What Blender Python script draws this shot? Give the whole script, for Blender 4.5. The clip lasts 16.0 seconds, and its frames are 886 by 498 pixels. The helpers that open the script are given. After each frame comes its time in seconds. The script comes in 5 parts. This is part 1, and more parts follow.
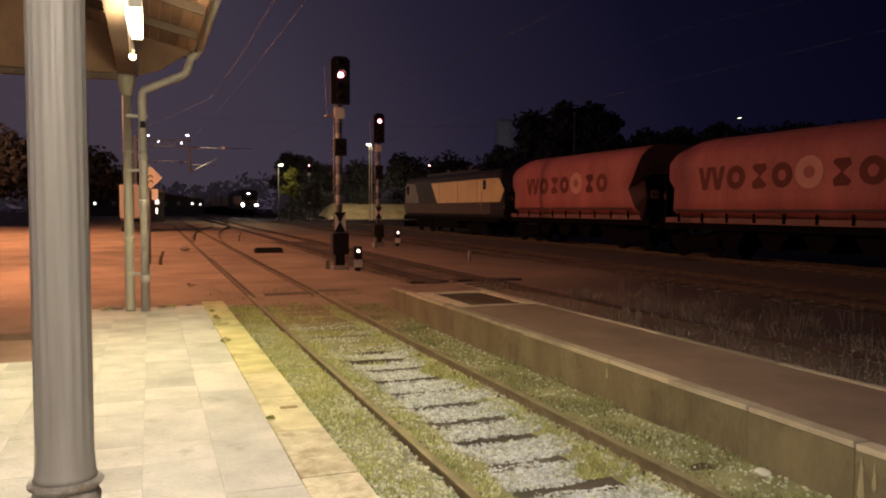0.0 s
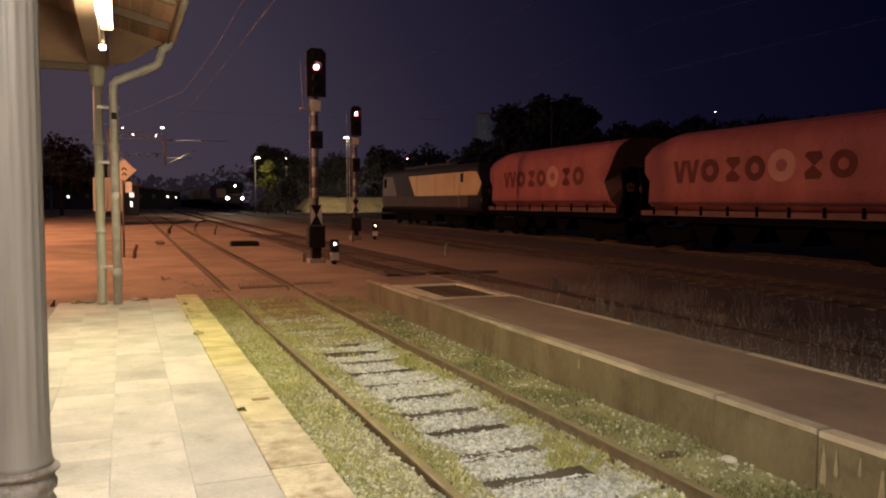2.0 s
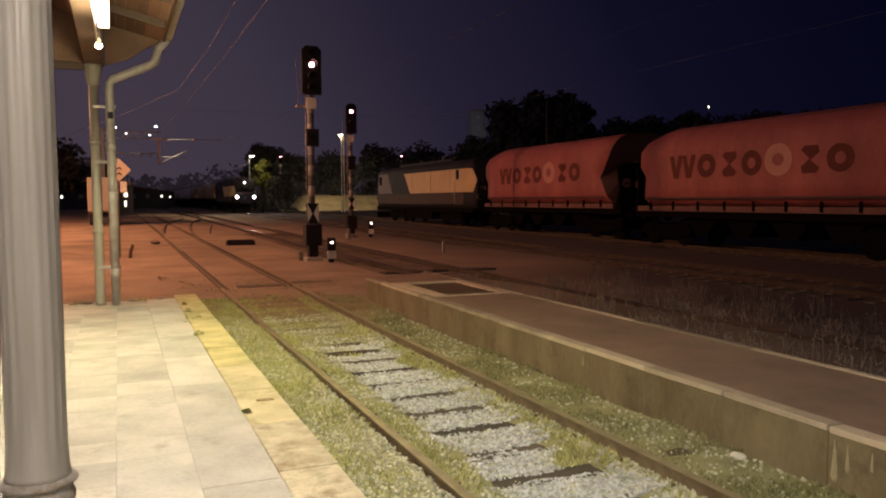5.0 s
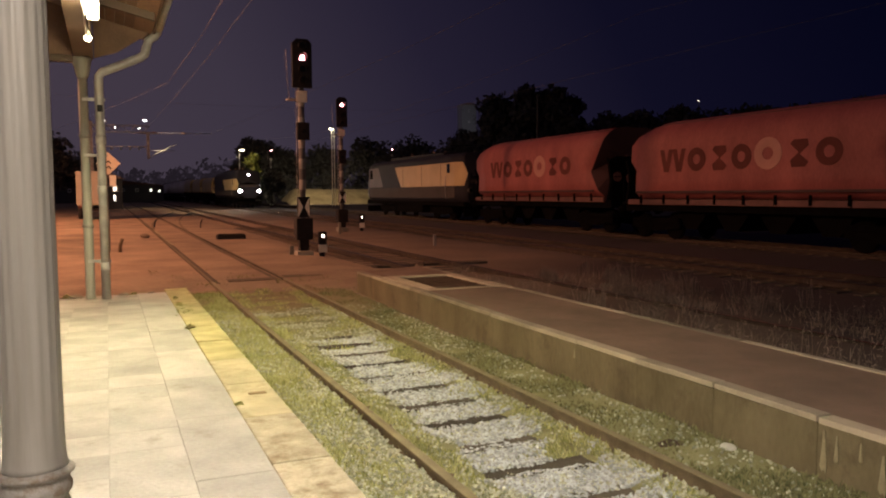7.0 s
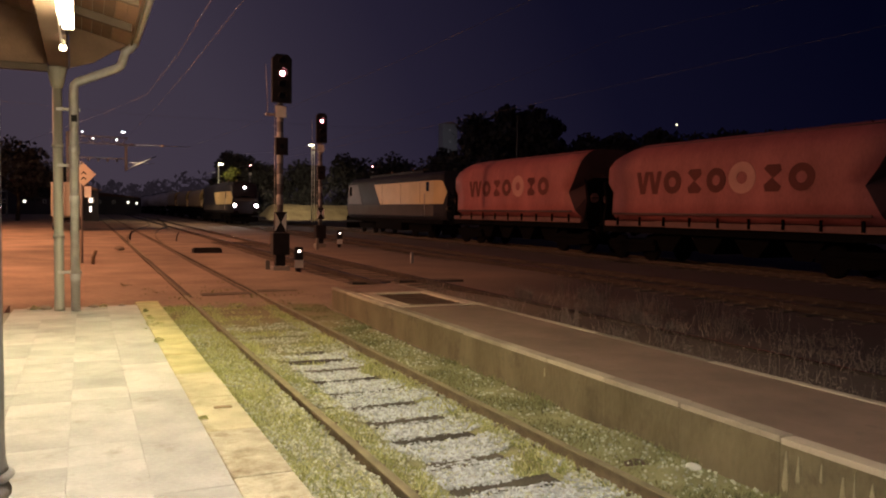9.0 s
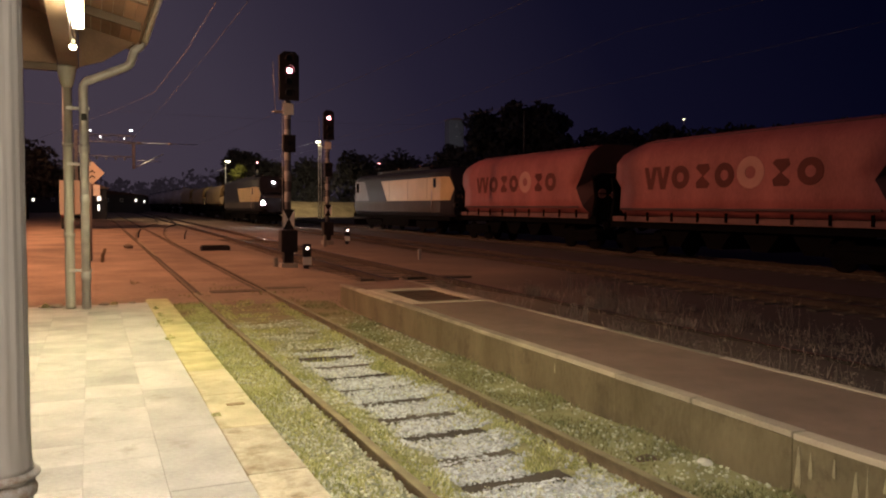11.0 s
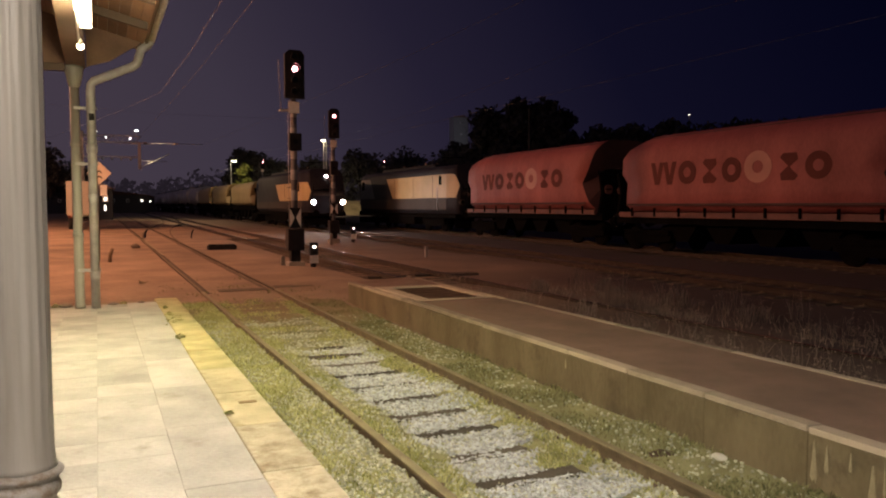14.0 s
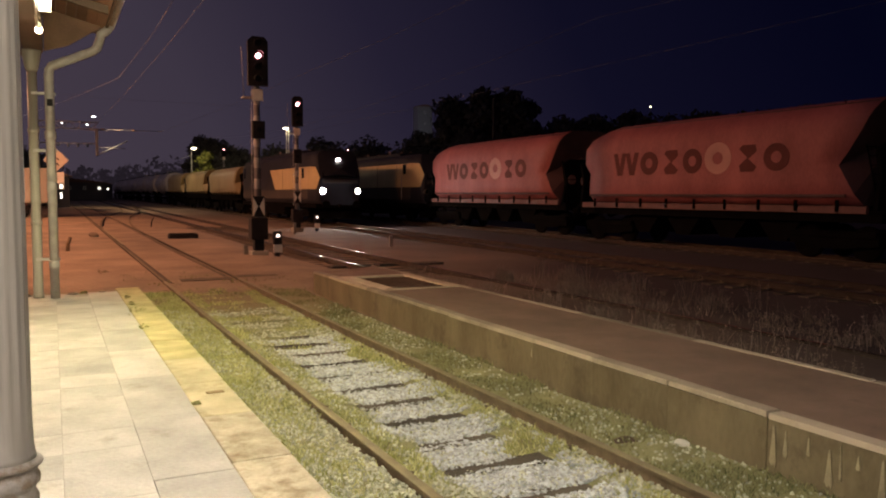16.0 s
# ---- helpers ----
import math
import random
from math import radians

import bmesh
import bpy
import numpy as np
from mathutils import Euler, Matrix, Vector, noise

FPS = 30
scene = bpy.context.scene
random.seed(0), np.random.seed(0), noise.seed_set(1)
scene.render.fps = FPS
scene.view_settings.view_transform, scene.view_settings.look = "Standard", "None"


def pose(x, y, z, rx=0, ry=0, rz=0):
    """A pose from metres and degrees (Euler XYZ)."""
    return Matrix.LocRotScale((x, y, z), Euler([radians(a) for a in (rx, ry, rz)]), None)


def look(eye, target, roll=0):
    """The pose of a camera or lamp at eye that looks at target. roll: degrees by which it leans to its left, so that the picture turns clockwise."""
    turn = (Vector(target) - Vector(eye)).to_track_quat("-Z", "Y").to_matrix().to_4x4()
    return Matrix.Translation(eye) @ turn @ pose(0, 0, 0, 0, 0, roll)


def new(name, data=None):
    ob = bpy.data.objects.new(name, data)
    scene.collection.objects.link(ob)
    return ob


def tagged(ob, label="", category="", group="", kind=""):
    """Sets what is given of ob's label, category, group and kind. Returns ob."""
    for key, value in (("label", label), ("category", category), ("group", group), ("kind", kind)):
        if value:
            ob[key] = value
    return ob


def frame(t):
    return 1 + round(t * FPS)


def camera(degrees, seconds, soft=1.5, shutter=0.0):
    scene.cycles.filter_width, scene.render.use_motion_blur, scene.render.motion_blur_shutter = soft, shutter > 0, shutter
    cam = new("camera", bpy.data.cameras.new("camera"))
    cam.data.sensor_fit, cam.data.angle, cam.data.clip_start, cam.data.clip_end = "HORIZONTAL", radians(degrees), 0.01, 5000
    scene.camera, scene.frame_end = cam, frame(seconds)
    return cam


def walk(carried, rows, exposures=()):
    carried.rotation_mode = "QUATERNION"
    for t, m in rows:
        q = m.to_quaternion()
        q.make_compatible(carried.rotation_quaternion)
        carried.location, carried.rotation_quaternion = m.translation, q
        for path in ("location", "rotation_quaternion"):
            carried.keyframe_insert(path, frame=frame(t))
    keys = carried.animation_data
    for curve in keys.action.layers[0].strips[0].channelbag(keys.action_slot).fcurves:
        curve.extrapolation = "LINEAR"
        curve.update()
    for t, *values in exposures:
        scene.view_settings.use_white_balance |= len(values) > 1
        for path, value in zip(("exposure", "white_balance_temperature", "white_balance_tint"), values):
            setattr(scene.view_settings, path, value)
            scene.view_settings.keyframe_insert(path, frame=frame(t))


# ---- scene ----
cam = camera(59.1, 16.0, soft=2.0)
PATH = [
    (0, (0.062, 1.254, 1.831), (0.764, 3.124, 1.729), 0.1),
    (0.5, (0.065, 1.262, 1.824), (0.782, 3.126, 1.72), -0.0),
    (1, (0.096, 1.235, 1.83), (0.825, 3.094, 1.719), -0.1),
    (1.5, (0.114, 1.197, 1.818), (0.851, 3.053, 1.699), 0.1),
    (2, (0.104, 1.214, 1.819), (0.857, 3.063, 1.7), 0.1),
    (2.5, (0.088, 1.274, 1.821), (0.85, 3.119, 1.699), -0.2),
    (3, (0.093, 1.293, 1.822), (0.86, 3.136, 1.698), -0.4),
    (3.5, (0.083, 1.299, 1.82), (0.848, 3.143, 1.694), -0.4),
    (4, (0.073, 1.295, 1.821), (0.837, 3.139, 1.698), -0.4),
    (6.5, (0.035, 1.295, 1.816), (0.81, 3.133, 1.677), -0.4),
    (7, (0.039, 1.291, 1.814), (0.825, 3.124, 1.672), -0.4),
    (7.5, (0.054, 1.271, 1.815), (0.858, 3.098, 1.692), 0.1),
    (8, (0.081, 1.254, 1.81), (0.908, 3.072, 1.708), 0.5),
    (8.5, (0.099, 1.25, 1.799), (0.935, 3.064, 1.704), 0.7),
    (11, (0.065, 1.253, 1.804), (0.885, 3.074, 1.699), 0.4),
    (11.5, (0.057, 1.264, 1.801), (0.854, 3.095, 1.692), 0.2),
    (12, (0.034, 1.316, 1.805), (0.814, 3.155, 1.697), -0.2),
    (12.5, (0.024, 1.31, 1.805), (0.802, 3.149, 1.696), -0.3),
    (13, (0.031, 1.291, 1.796), (0.813, 3.128, 1.679), -0.2),
    (13.5, (0.03, 1.31, 1.797), (0.825, 3.141, 1.687), -0.1),
    (14, (0.034, 1.288, 1.79), (0.841, 3.114, 1.679), -0.1),
    (14.5, (0.032, 1.289, 1.789), (0.852, 3.11, 1.676), -0.1),
    (15, (0.017, 1.3, 1.791), (0.856, 3.112, 1.67), 0.0),
    (15.5, (0.001, 1.292, 1.793), (0.869, 3.089, 1.661), 0.1),
    (16, (-0.013, 1.287, 1.794), (0.878, 3.072, 1.656), 0.2),
]
walk(cam, [(t, look(eye, target, roll)) for t, eye, target, roll in PATH])


# ---- world and lights ----
def zg(y):
    """The gentle gradient of the yard: height of the rail heads along the line."""
    return 0.0052 * max(0.0, min(y, 140.0) - 15.0)


world = bpy.data.worlds.new("night_sky")
scene.world = world
world.use_nodes = True
wn, wl = world.node_tree.nodes, world.node_tree.links
wn.clear()
w_out = wn.new("ShaderNodeOutputWorld")
w_bg = wn.new("ShaderNodeBackground")
w_tc = wn.new("ShaderNodeTexCoord")
w_dot = wn.new("ShaderNodeVectorMath")
w_dot.operation = "DOT_PRODUCT"
w_dot.inputs[1].default_value = (-0.80, 0.30, -0.50)
w_ramp = wn.new("ShaderNodeValToRGB")
SKY = ((0.0, (0.0014, 0.0016, 0.0085)), (0.176, (0.0050, 0.0045, 0.0155)), (0.327, (0.0165, 0.0130, 0.0290)), (0.41, (0.0290, 0.0225, 0.0400)),
       (0.49, (0.0440, 0.0340, 0.0530)), (0.60, (0.0530, 0.0400, 0.0580)), (0.74, (0.0530, 0.0400, 0.0560)), (1.0, (0.085, 0.060, 0.10)))
for k, (at, colour) in enumerate(SKY):
    e = w_ramp.color_ramp.elements[k] if k < 2 else w_ramp.color_ramp.elements.new(at)
    e.position, e.color = at, (*colour, 1)
w_map = wn.new("ShaderNodeMapRange")
w_map.inputs["From Min"].default_value = -0.55
w_map.inputs["From Max"].default_value = 0.80
wl.new(w_tc.outputs["Generated"], w_dot.inputs[0])
wl.new(w_dot.outputs["Value"], w_map.inputs["Value"])
wl.new(w_map.outputs["Result"], w_ramp.inputs["Fac"])
wl.new(w_ramp.outputs["Color"], w_bg.inputs["Color"])
w_bg.inputs["Strength"].default_value = 1.0
wl.new(w_bg.outputs["Background"], w_out.inputs["Surface"])


def point_light(name, at, watts, colour, radius=0.15):
    d = bpy.data.lights.new(name, "POINT")
    d.energy, d.color, d.shadow_soft_size = watts, colour, radius
    ob = new(name, d)
    ob.location = at
    return ob


TUBE = (1.0, 0.86, 0.645)
SODIUM = (1.0, 0.425, 0.21)
LAMPS_Y = (-3.79, 0.73, 5.25, 9.77)
LAMP_X = -0.03

def spot_light(name, at, target, watts, colour, degrees, blend=0.6):
    d = bpy.data.lights.new(name, "SPOT")
    d.energy, d.color, d.spot_size, d.spot_blend, d.shadow_soft_size = watts, colour, radians(degrees), blend, 0.15
    ob = new(name, d)
    ob.matrix_world = look(at, target)
    return ob


for ly, watts in zip(LAMPS_Y, (190, 220, 330, 620)):
    # each strip light throws most of its light down and a little all round
    tint = (1.0, 0.88, 0.77) if ly < 3 else TUBE if ly < 8 else (1.0, 0.87, 0.47)
    spot_light("tube_glow", (LAMP_X, ly, 3.58), (LAMP_X, ly + 0.001, 0.0), watts, tint, 160, 0.35)
    point_light("tube_glow", (LAMP_X, ly, 3.50), 165, tint, 0.14)
spot_light("sodium_glow", (-5.6, 23.5, 8.2), (-2.6, 25.0, 0.0), 7300, SODIUM, 150, 0.5)
spot_light("sodium_glow", (-7.5, 41.0, 9.0), (-4.5, 41.0, 0.0), 7600, SODIUM, 153, 0.45)
spot_light("sodium_glow", (-12.0, 54.0, 11.0), (-9.0, 58.0, 0.0), 8500, SODIUM, 150, 0.4)
point_light("sodium_glow", (-12.0, 54.0, 10.9), 5200, SODIUM, 0.25)
# added fill from behind the station; its lamp is never in view
point_light("sodium_glow", (-14.0, -16.0, 10.6), 450, SODIUM, 0.25)
spot_light("lamp_glow", (26.4, 100.8, 9.5), (28.5, 115.0, 0.0), 10000, (1.0, 0.76, 0.46), 84, 0.8)
point_light("lamp_glow", (15.6, 97.6, 6.3), 250, (1.0, 0.85, 0.5), 0.2)
spot_light("flood_glow", (3.4, 79.2, 7.6), (14.0, 76.0, 1.5), 2300, (1.0, 0.72, 0.42), 110)
spot_light("flood_glow", (4.4, 81.2, 7.7), (13.0, 96.0, 1.5), 2600, (1.0, 0.72, 0.42), 110)
point_light("flood_glow", (1.4, 78.4, 6.9), 14, (1.0, 0.95, 0.9), 0.15)
# added fill without a fixture, so the far tower shows paler
point_light("tower_fill", (84.0, 186.0, 16.0), 1900, (0.9, 0.9, 1.0), 0.3)


# ---- materials ----
def material(name, colour, rough=0.8, metal=0.0, vary=0.25, scale=3.0, fine=60.0, bump=0.0, tint=None, island=False, spec=0.5, spread=0.8, stretch=1.0):
    """A surface with blotches at one scale, grain at a finer one and fine relief."""
    m = bpy.data.materials.new(name)
    m.use_nodes = True
    n, l = m.node_tree.nodes, m.node_tree.links
    b = n["Principled BSDF"]
    b.inputs["Roughness"].default_value, b.inputs["Metallic"].default_value = rough, metal
    b.inputs["Specular IOR Level"].default_value = spec
    tc = n.new("ShaderNodeTexCoord")
    n1, n2 = n.new("ShaderNodeTexNoise"), n.new("ShaderNodeTexNoise")
    n1.inputs["Scale"].default_value, n1.inputs["Detail"].default_value = scale, 5
    n2.inputs["Scale"].default_value, n2.inputs["Detail"].default_value = fine, 3
    mp = n.new("ShaderNodeMapping")
    mp.inputs["Scale"].default_value = (1, 1, stretch)
    l.new(tc.outputs["Object"], mp.inputs["Vector"])
    if island == "object":
        l.new(n.new("ShaderNodeObjectInfo").outputs["Location"], mp.inputs["Location"])
    for k in (n1, n2):
        l.new(mp.outputs["Vector"], k.inputs["Vector"])
    mix = n.new("ShaderNodeMath")
    mix.operation = "MULTIPLY_ADD"
    mix.inputs[1].default_value = 0.35
    l.new(n2.outputs["Fac"], mix.inputs[0])
    l.new(n1.outputs["Fac"], mix.inputs[2])
    fac = mix.outputs[0]
    if island is not False:
        src = n.new("ShaderNodeNewGeometry").outputs["Random Per Island"] if island == "island" else n.new("ShaderNodeObjectInfo").outputs["Random"]
        add = n.new("ShaderNodeMath")
        add.operation = "MULTIPLY_ADD"
        add.inputs[1].default_value, add.inputs[2].default_value = spread, -spread / 2
        l.new(src, add.inputs[0])
        a2 = n.new("ShaderNodeMath")
        l.new(add.outputs[0], a2.inputs[0])
        l.new(fac, a2.inputs[1])
        fac = a2.outputs[0]
    ramp = n.new("ShaderNodeValToRGB")
    t = tint or tuple(c * (1 + vary) for c in colour)
    ramp.color_ramp.elements[0].position, ramp.color_ramp.elements[1].position = 0.38, 0.95
    ramp.color_ramp.elements[0].color = (*[c * (1 - vary) for c in colour], 1)
    ramp.color_ramp.elements[1].color = (*t, 1)
    l.new(fac, ramp.inputs["Fac"])
    l.new(ramp.outputs["Color"], b.inputs["Base Color"])
    if bump:
        bp = n.new("ShaderNodeBump")
        bp.inputs["Strength"].default_value, bp.inputs["Distance"].default_value = bump, 0.02
        l.new(n2.outputs["Fac"], bp.inputs["Height"])
        l.new(bp.outputs["Normal"], b.inputs["Normal"])
    return m


def glow(name, colour, strength):
    m = bpy.data.materials.new(name)
    m.use_nodes = True
    b = m.node_tree.nodes["Principled BSDF"]
    b.inputs["Base Color"].default_value = (0.8, 0.8, 0.8, 1)
    b.inputs["Emission Color"].default_value = (*colour, 1)
    b.inputs["Emission Strength"].default_value = strength
    return m


M = {
    "dirt": material("dirt", (0.258, 0.188, 0.138), 0.95, vary=0.45, scale=0.5, fine=9, bump=0.6),
    "ballast": material("ballast_stone", (0.51, 0.535, 0.56), 0.9, vary=0.3, scale=8, fine=90, bump=0.3, island="island"),
    "ballast_moss": material("mossy_ballast_stone", (0.47, 0.475, 0.37), 0.9, vary=0.3, scale=8, fine=90, bump=0.3, island="island"),
    # darker copy of the grass; weaker light along the far wall is put in
    "grass_dull": material("dim_grass", (0.175, 0.175, 0.080), 0.75, vary=0.3, scale=1.5, fine=20, tint=(0.28, 0.275, 0.14), island="island", spec=0.2),
    "grass": material("grass", (0.39, 0.395, 0.135), 0.75, vary=0.25, scale=1.5, fine=20, tint=(0.58, 0.575, 0.28), island="island", spec=0.2),
    "dry_grass": material("dry_grass", (0.26, 0.20, 0.175), 0.8, vary=0.4, scale=1.5, fine=20, island="island", spec=0.2),
    "sleeper": material("tarred_wood", (0.08, 0.066, 0.050), 0.85, vary=0.4, scale=4, fine=40, bump=0.5, island="object"),
    "rust": material("rusty_steel", (0.135, 0.10, 0.062), 0.8, 0.1, vary=0.4, scale=6, fine=70, bump=0.3),
    "rust_dark": material("dark_rusty_steel", (0.05, 0.036, 0.028), 0.85, 0.0, vary=0.4, scale=6, fine=70, bump=0.3, spec=0.2),
    "railhead": material("polished_rail", (0.36, 0.32, 0.29), 0.26, 1.0, vary=0.25, scale=5, fine=80),
    "railhead_dull": material("rusty_rail_head", (0.24, 0.20, 0.12), 0.65, 0.1, vary=0.3, scale=5, fine=80),
    "paver": material("concrete_paver", (0.40, 0.385, 0.375), 0.8, vary=0.24, scale=2.2, fine=45, bump=0.25, tint=(0.52, 0.505, 0.49), island="object", spread=0.30),
    "paver_plain": material("concrete_paver_field", (0.40, 0.385, 0.375), 0.8, vary=0.24, scale=2.2, fine=45, bump=0.25, tint=(0.51, 0.495, 0.48), island="island", spread=0.4),
    "edge_yellow": material("worn_yellow_paint", (0.41, 0.37, 0.175), 0.8, vary=0.26, scale=4, fine=70, bump=0.2, tint=(0.57, 0.505, 0.27), island="object", spread=0.2),
    "edge_mid": material("half_worn_yellow_paint", (0.41, 0.365, 0.225), 0.82, vary=0.28, scale=4, fine=70, bump=0.2, tint=(0.58, 0.52, 0.35), island="object", spread=0.15),
    "concrete": material("old_concrete", (0.27, 0.255, 0.225), 0.9, vary=0.35, scale=1.6, fine=40, bump=0.4, island="object"),
    "hatch_frame": material("pale_frame_concrete", (0.50, 0.41, 0.32), 0.85, vary=0.2, scale=4, fine=60, bump=0.3),
    "coping": material("pale_coping_concrete", (0.345, 0.285, 0.225), 0.85, vary=0.32, scale=3, fine=50, bump=0.35, island="object"),
    "asphalt": material("worn_asphalt", (0.218, 0.140, 0.108), 0.9, vary=0.3, scale=1.6, fine=120, bump=0.5),
    "moss_ballast": material("mossy_track_bed", (0.25, 0.245, 0.115), 0.95, vary=0.35, scale=2.4, fine=34, bump=0.9, tint=(0.38, 0.37, 0.20)),
    "moss_wall": material("mossy_wall_concrete", (0.125, 0.098, 0.052), 0.9, vary=0.28, scale=2.2, fine=26, bump=0.45, tint=(0.18, 0.142, 0.085), island="object", spread=0.18, stretch=0.45),
    "lime": material("lime_streak", (0.27, 0.23, 0.15), 0.9, vary=0.4, scale=9, fine=60),
    "hatch": material("rusty_hatch_plate", (0.10, 0.056, 0.036), 0.7, 0.3, vary=0.4, scale=5, fine=60, bump=0.3),
    "grey_paint": material("grey_oil_paint", (0.275, 0.25, 0.225), 0.5, vary=0.20, scale=16, fine=60, bump=0.15, tint=(0.335, 0.312, 0.285), stretch=0.06),
    "column_paint": material("glossy_grey_oil_paint", (0.275, 0.25, 0.215), 0.33, vary=0.20, scale=16, fine=60, bump=0.12, tint=(0.345, 0.322, 0.29), stretch=0.06),
    "base_paint": material("grimy_grey_oil_paint", (0.275, 0.25, 0.215), 0.5, vary=0.20, scale=16, fine=60, bump=0.3, tint=(0.335, 0.312, 0.285)),
    "zinc": material("weathered_zinc", (0.37, 0.35, 0.35), 0.5, 0.15, vary=0.25, scale=7, fine=70, bump=0.15),
    "roof_wood": material("stained_roof_boards", (0.20, 0.11, 0.072), 0.7, vary=0.3, scale=2.5, fine=30, bump=0.3, island="object"),
    "beam": material("painted_timber", (0.09, 0.056, 0.04), 0.65, vary=0.25, scale=3, fine=30, bump=0.2),
    "black": material("matt_black_paint", (0.015, 0.013, 0.015), 0.7, vary=0.4, scale=4, fine=60, bump=0.1, spec=0.2),
    "white": material("white_enamel", (0.75, 0.74, 0.70), 0.5, vary=0.12, scale=6, fine=60),
    "mast": material("galvanised_mast", (0.20, 0.20, 0.21), 0.5, 0.4, vary=0.25, scale=4, fine=50),
    "wagon_red": material("wagon_orange_red", (0.28, 0.066, 0.068), 0.65, vary=0.36, scale=0.9, fine=14, bump=0.08, tint=(0.385, 0.110, 0.108), stretch=0.5),
    "wagon_end": material("darkened_red_end_paint", (0.07, 0.03, 0.03), 0.75, vary=0.4, scale=0.8, fine=14),
    "wagon_mark": material("dark_red_brown_mark", (0.10, 0.018, 0.014), 0.8, vary=0.25, scale=1.5, fine=20),
    "wagon_emblem": material("pale_orange_emblem", (0.44, 0.21, 0.18), 0.6, vary=0.15, scale=1.5, fine=20),
    "sill": material("dusty_sill", (0.13, 0.055, 0.05), 0.7, vary=0.35, scale=1.0, fine=15),
    # near black: the shade beneath the wagons is put into the gear's colour
    "under": material("near_black_running_gear", (0.0045, 0.004, 0.004), 0.95, 0.0, vary=0.4, scale=3, fine=30, spec=0.03),
    "yellow": material("yellow_loco_paint", (0.46, 0.36, 0.19), 0.5, vary=0.2, scale=0.7, fine=20),
    "loco_dark": material("dark_loco_paint", (0.02, 0.02, 0.028), 0.6, vary=0.25, scale=1, fine=25, spec=0.15),
    "loco_grey": material("silver_grey_paint", (0.055, 0.048, 0.045), 0.7, 0.0, vary=0.2, scale=1, fine=25, spec=0.2),
    "cab_grey": material("dusty_grey_cab_paint", (0.12, 0.115, 0.125), 0.6, vary=0.25, scale=1, fine=25, spec=0.3),
    "tan": material("tan_wagon_paint", (0.24, 0.19, 0.10), 0.55, vary=0.25, scale=0.5, fine=14),
    "tank": material("dusty_tank_paint", (0.42, 0.41, 0.40), 0.5, vary=0.3, scale=0.6, fine=16),
    "signal_mast": material("dark_weathered_mast", (0.10, 0.10, 0.115), 0.6, 0.2, vary=0.3, scale=4, fine=50),
    "van": material("beige_van_paint", (0.42, 0.40, 0.36), 0.5, vary=0.12, scale=1.2, fine=25),
    "mast_white": material("faded_white_paint", (0.23, 0.23, 0.24), 0.6, vary=0.2, scale=5, fine=40),
    "patch": material("brown_mortar", (0.26, 0.19, 0.10), 0.9, vary=0.3, scale=9, fine=60, bump=0.3),
    "plank": material("dusty_planks", (0.085, 0.062, 0.045), 0.9, vary=0.4, scale=4, fine=40, bump=0.4, island="object"),
    "edge_worn": material("worn_beige_edge", (0.44, 0.375, 0.255), 0.85, vary=0.34, scale=6, fine=70, bump=0.2, tint=(0.60, 0.55, 0.43), island="object", spread=0.12),
    "tyre": material("tyre_rubber", (0.02, 0.02, 0.02), 0.85, vary=0.3, scale=8, fine=80),
    "sign": material("pale_sign_film", (0.62, 0.55, 0.46), 0.5, vary=0.1, scale=6, fine=60),
    "leaf": material("night_foliage", (0.034, 0.036, 0.038), 0.8, vary=0.3, scale=0.6, fine=6, tint=(0.058, 0.06, 0.06), island="island", spec=0.2),
    # pale yellowish copy of the foliage, with some of the lamp's light in it
    "leaf_lit": material("lamplit_foliage", (0.14, 0.15, 0.04), 0.7, vary=0.4, scale=0.6, fine=6, island="island", spec=0.2),
    "bark": material("bark", (0.03, 0.025, 0.02), 0.9, vary=0.4, scale=3, fine=25, bump=0.5),
    "plaster": material("grey_plaster", (0.09, 0.09, 0.095), 0.85, vary=0.2, scale=0.3, fine=6),
    "roof_tile": material("roof_tiles", (0.14, 0.08, 0.06), 0.85, vary=0.3, scale=1, fine=12),
    "bank": material("grassy_bank", (0.24, 0.19, 0.11), 0.9, vary=0.5, scale=0.8, fine=7, bump=0.6, tint=(0.29, 0.24, 0.14)),
    "wire": material("copper_wire", (0.34, 0.34, 0.36), 0.42, 0.6, vary=0.2, scale=3, fine=20),
    # darker copy of the wire, for lines that catch no lamplight
    "wire_dark": material("dim_wire", (0.10, 0.10, 0.11), 0.6, 0.3, vary=0.3, scale=0.4, fine=8),
    "ceramic": material("brown_insulator", (0.20, 0.12, 0.08), 0.3, vary=0.2, scale=6, fine=40),
    "tube": glow("lit_diffuser", (1.0, 0.86, 0.62), 14.0),
    "headlight": glow("lit_headlamp", (1.0, 0.93, 0.84), 600.0),
    "red_light": glow("lit_red_lens", (1.0, 0.30, 0.34), 26.0),
    "white_light": glow("lit_white_lens", (1.0, 0.78, 0.66), 9.0),
    "lamp_glow": glow("lit_street_lens", (1.0, 0.86, 0.55), 20.0),
    "bulb": glow("lit_bulb", (1.0, 0.74, 0.45), 30.0),
    "led": glow("lit_led_lens", (0.85, 0.95, 1.0), 10.0),
    "window_lit": glow("lit_window", (1.0, 0.92, 0.80), 3.5),
}


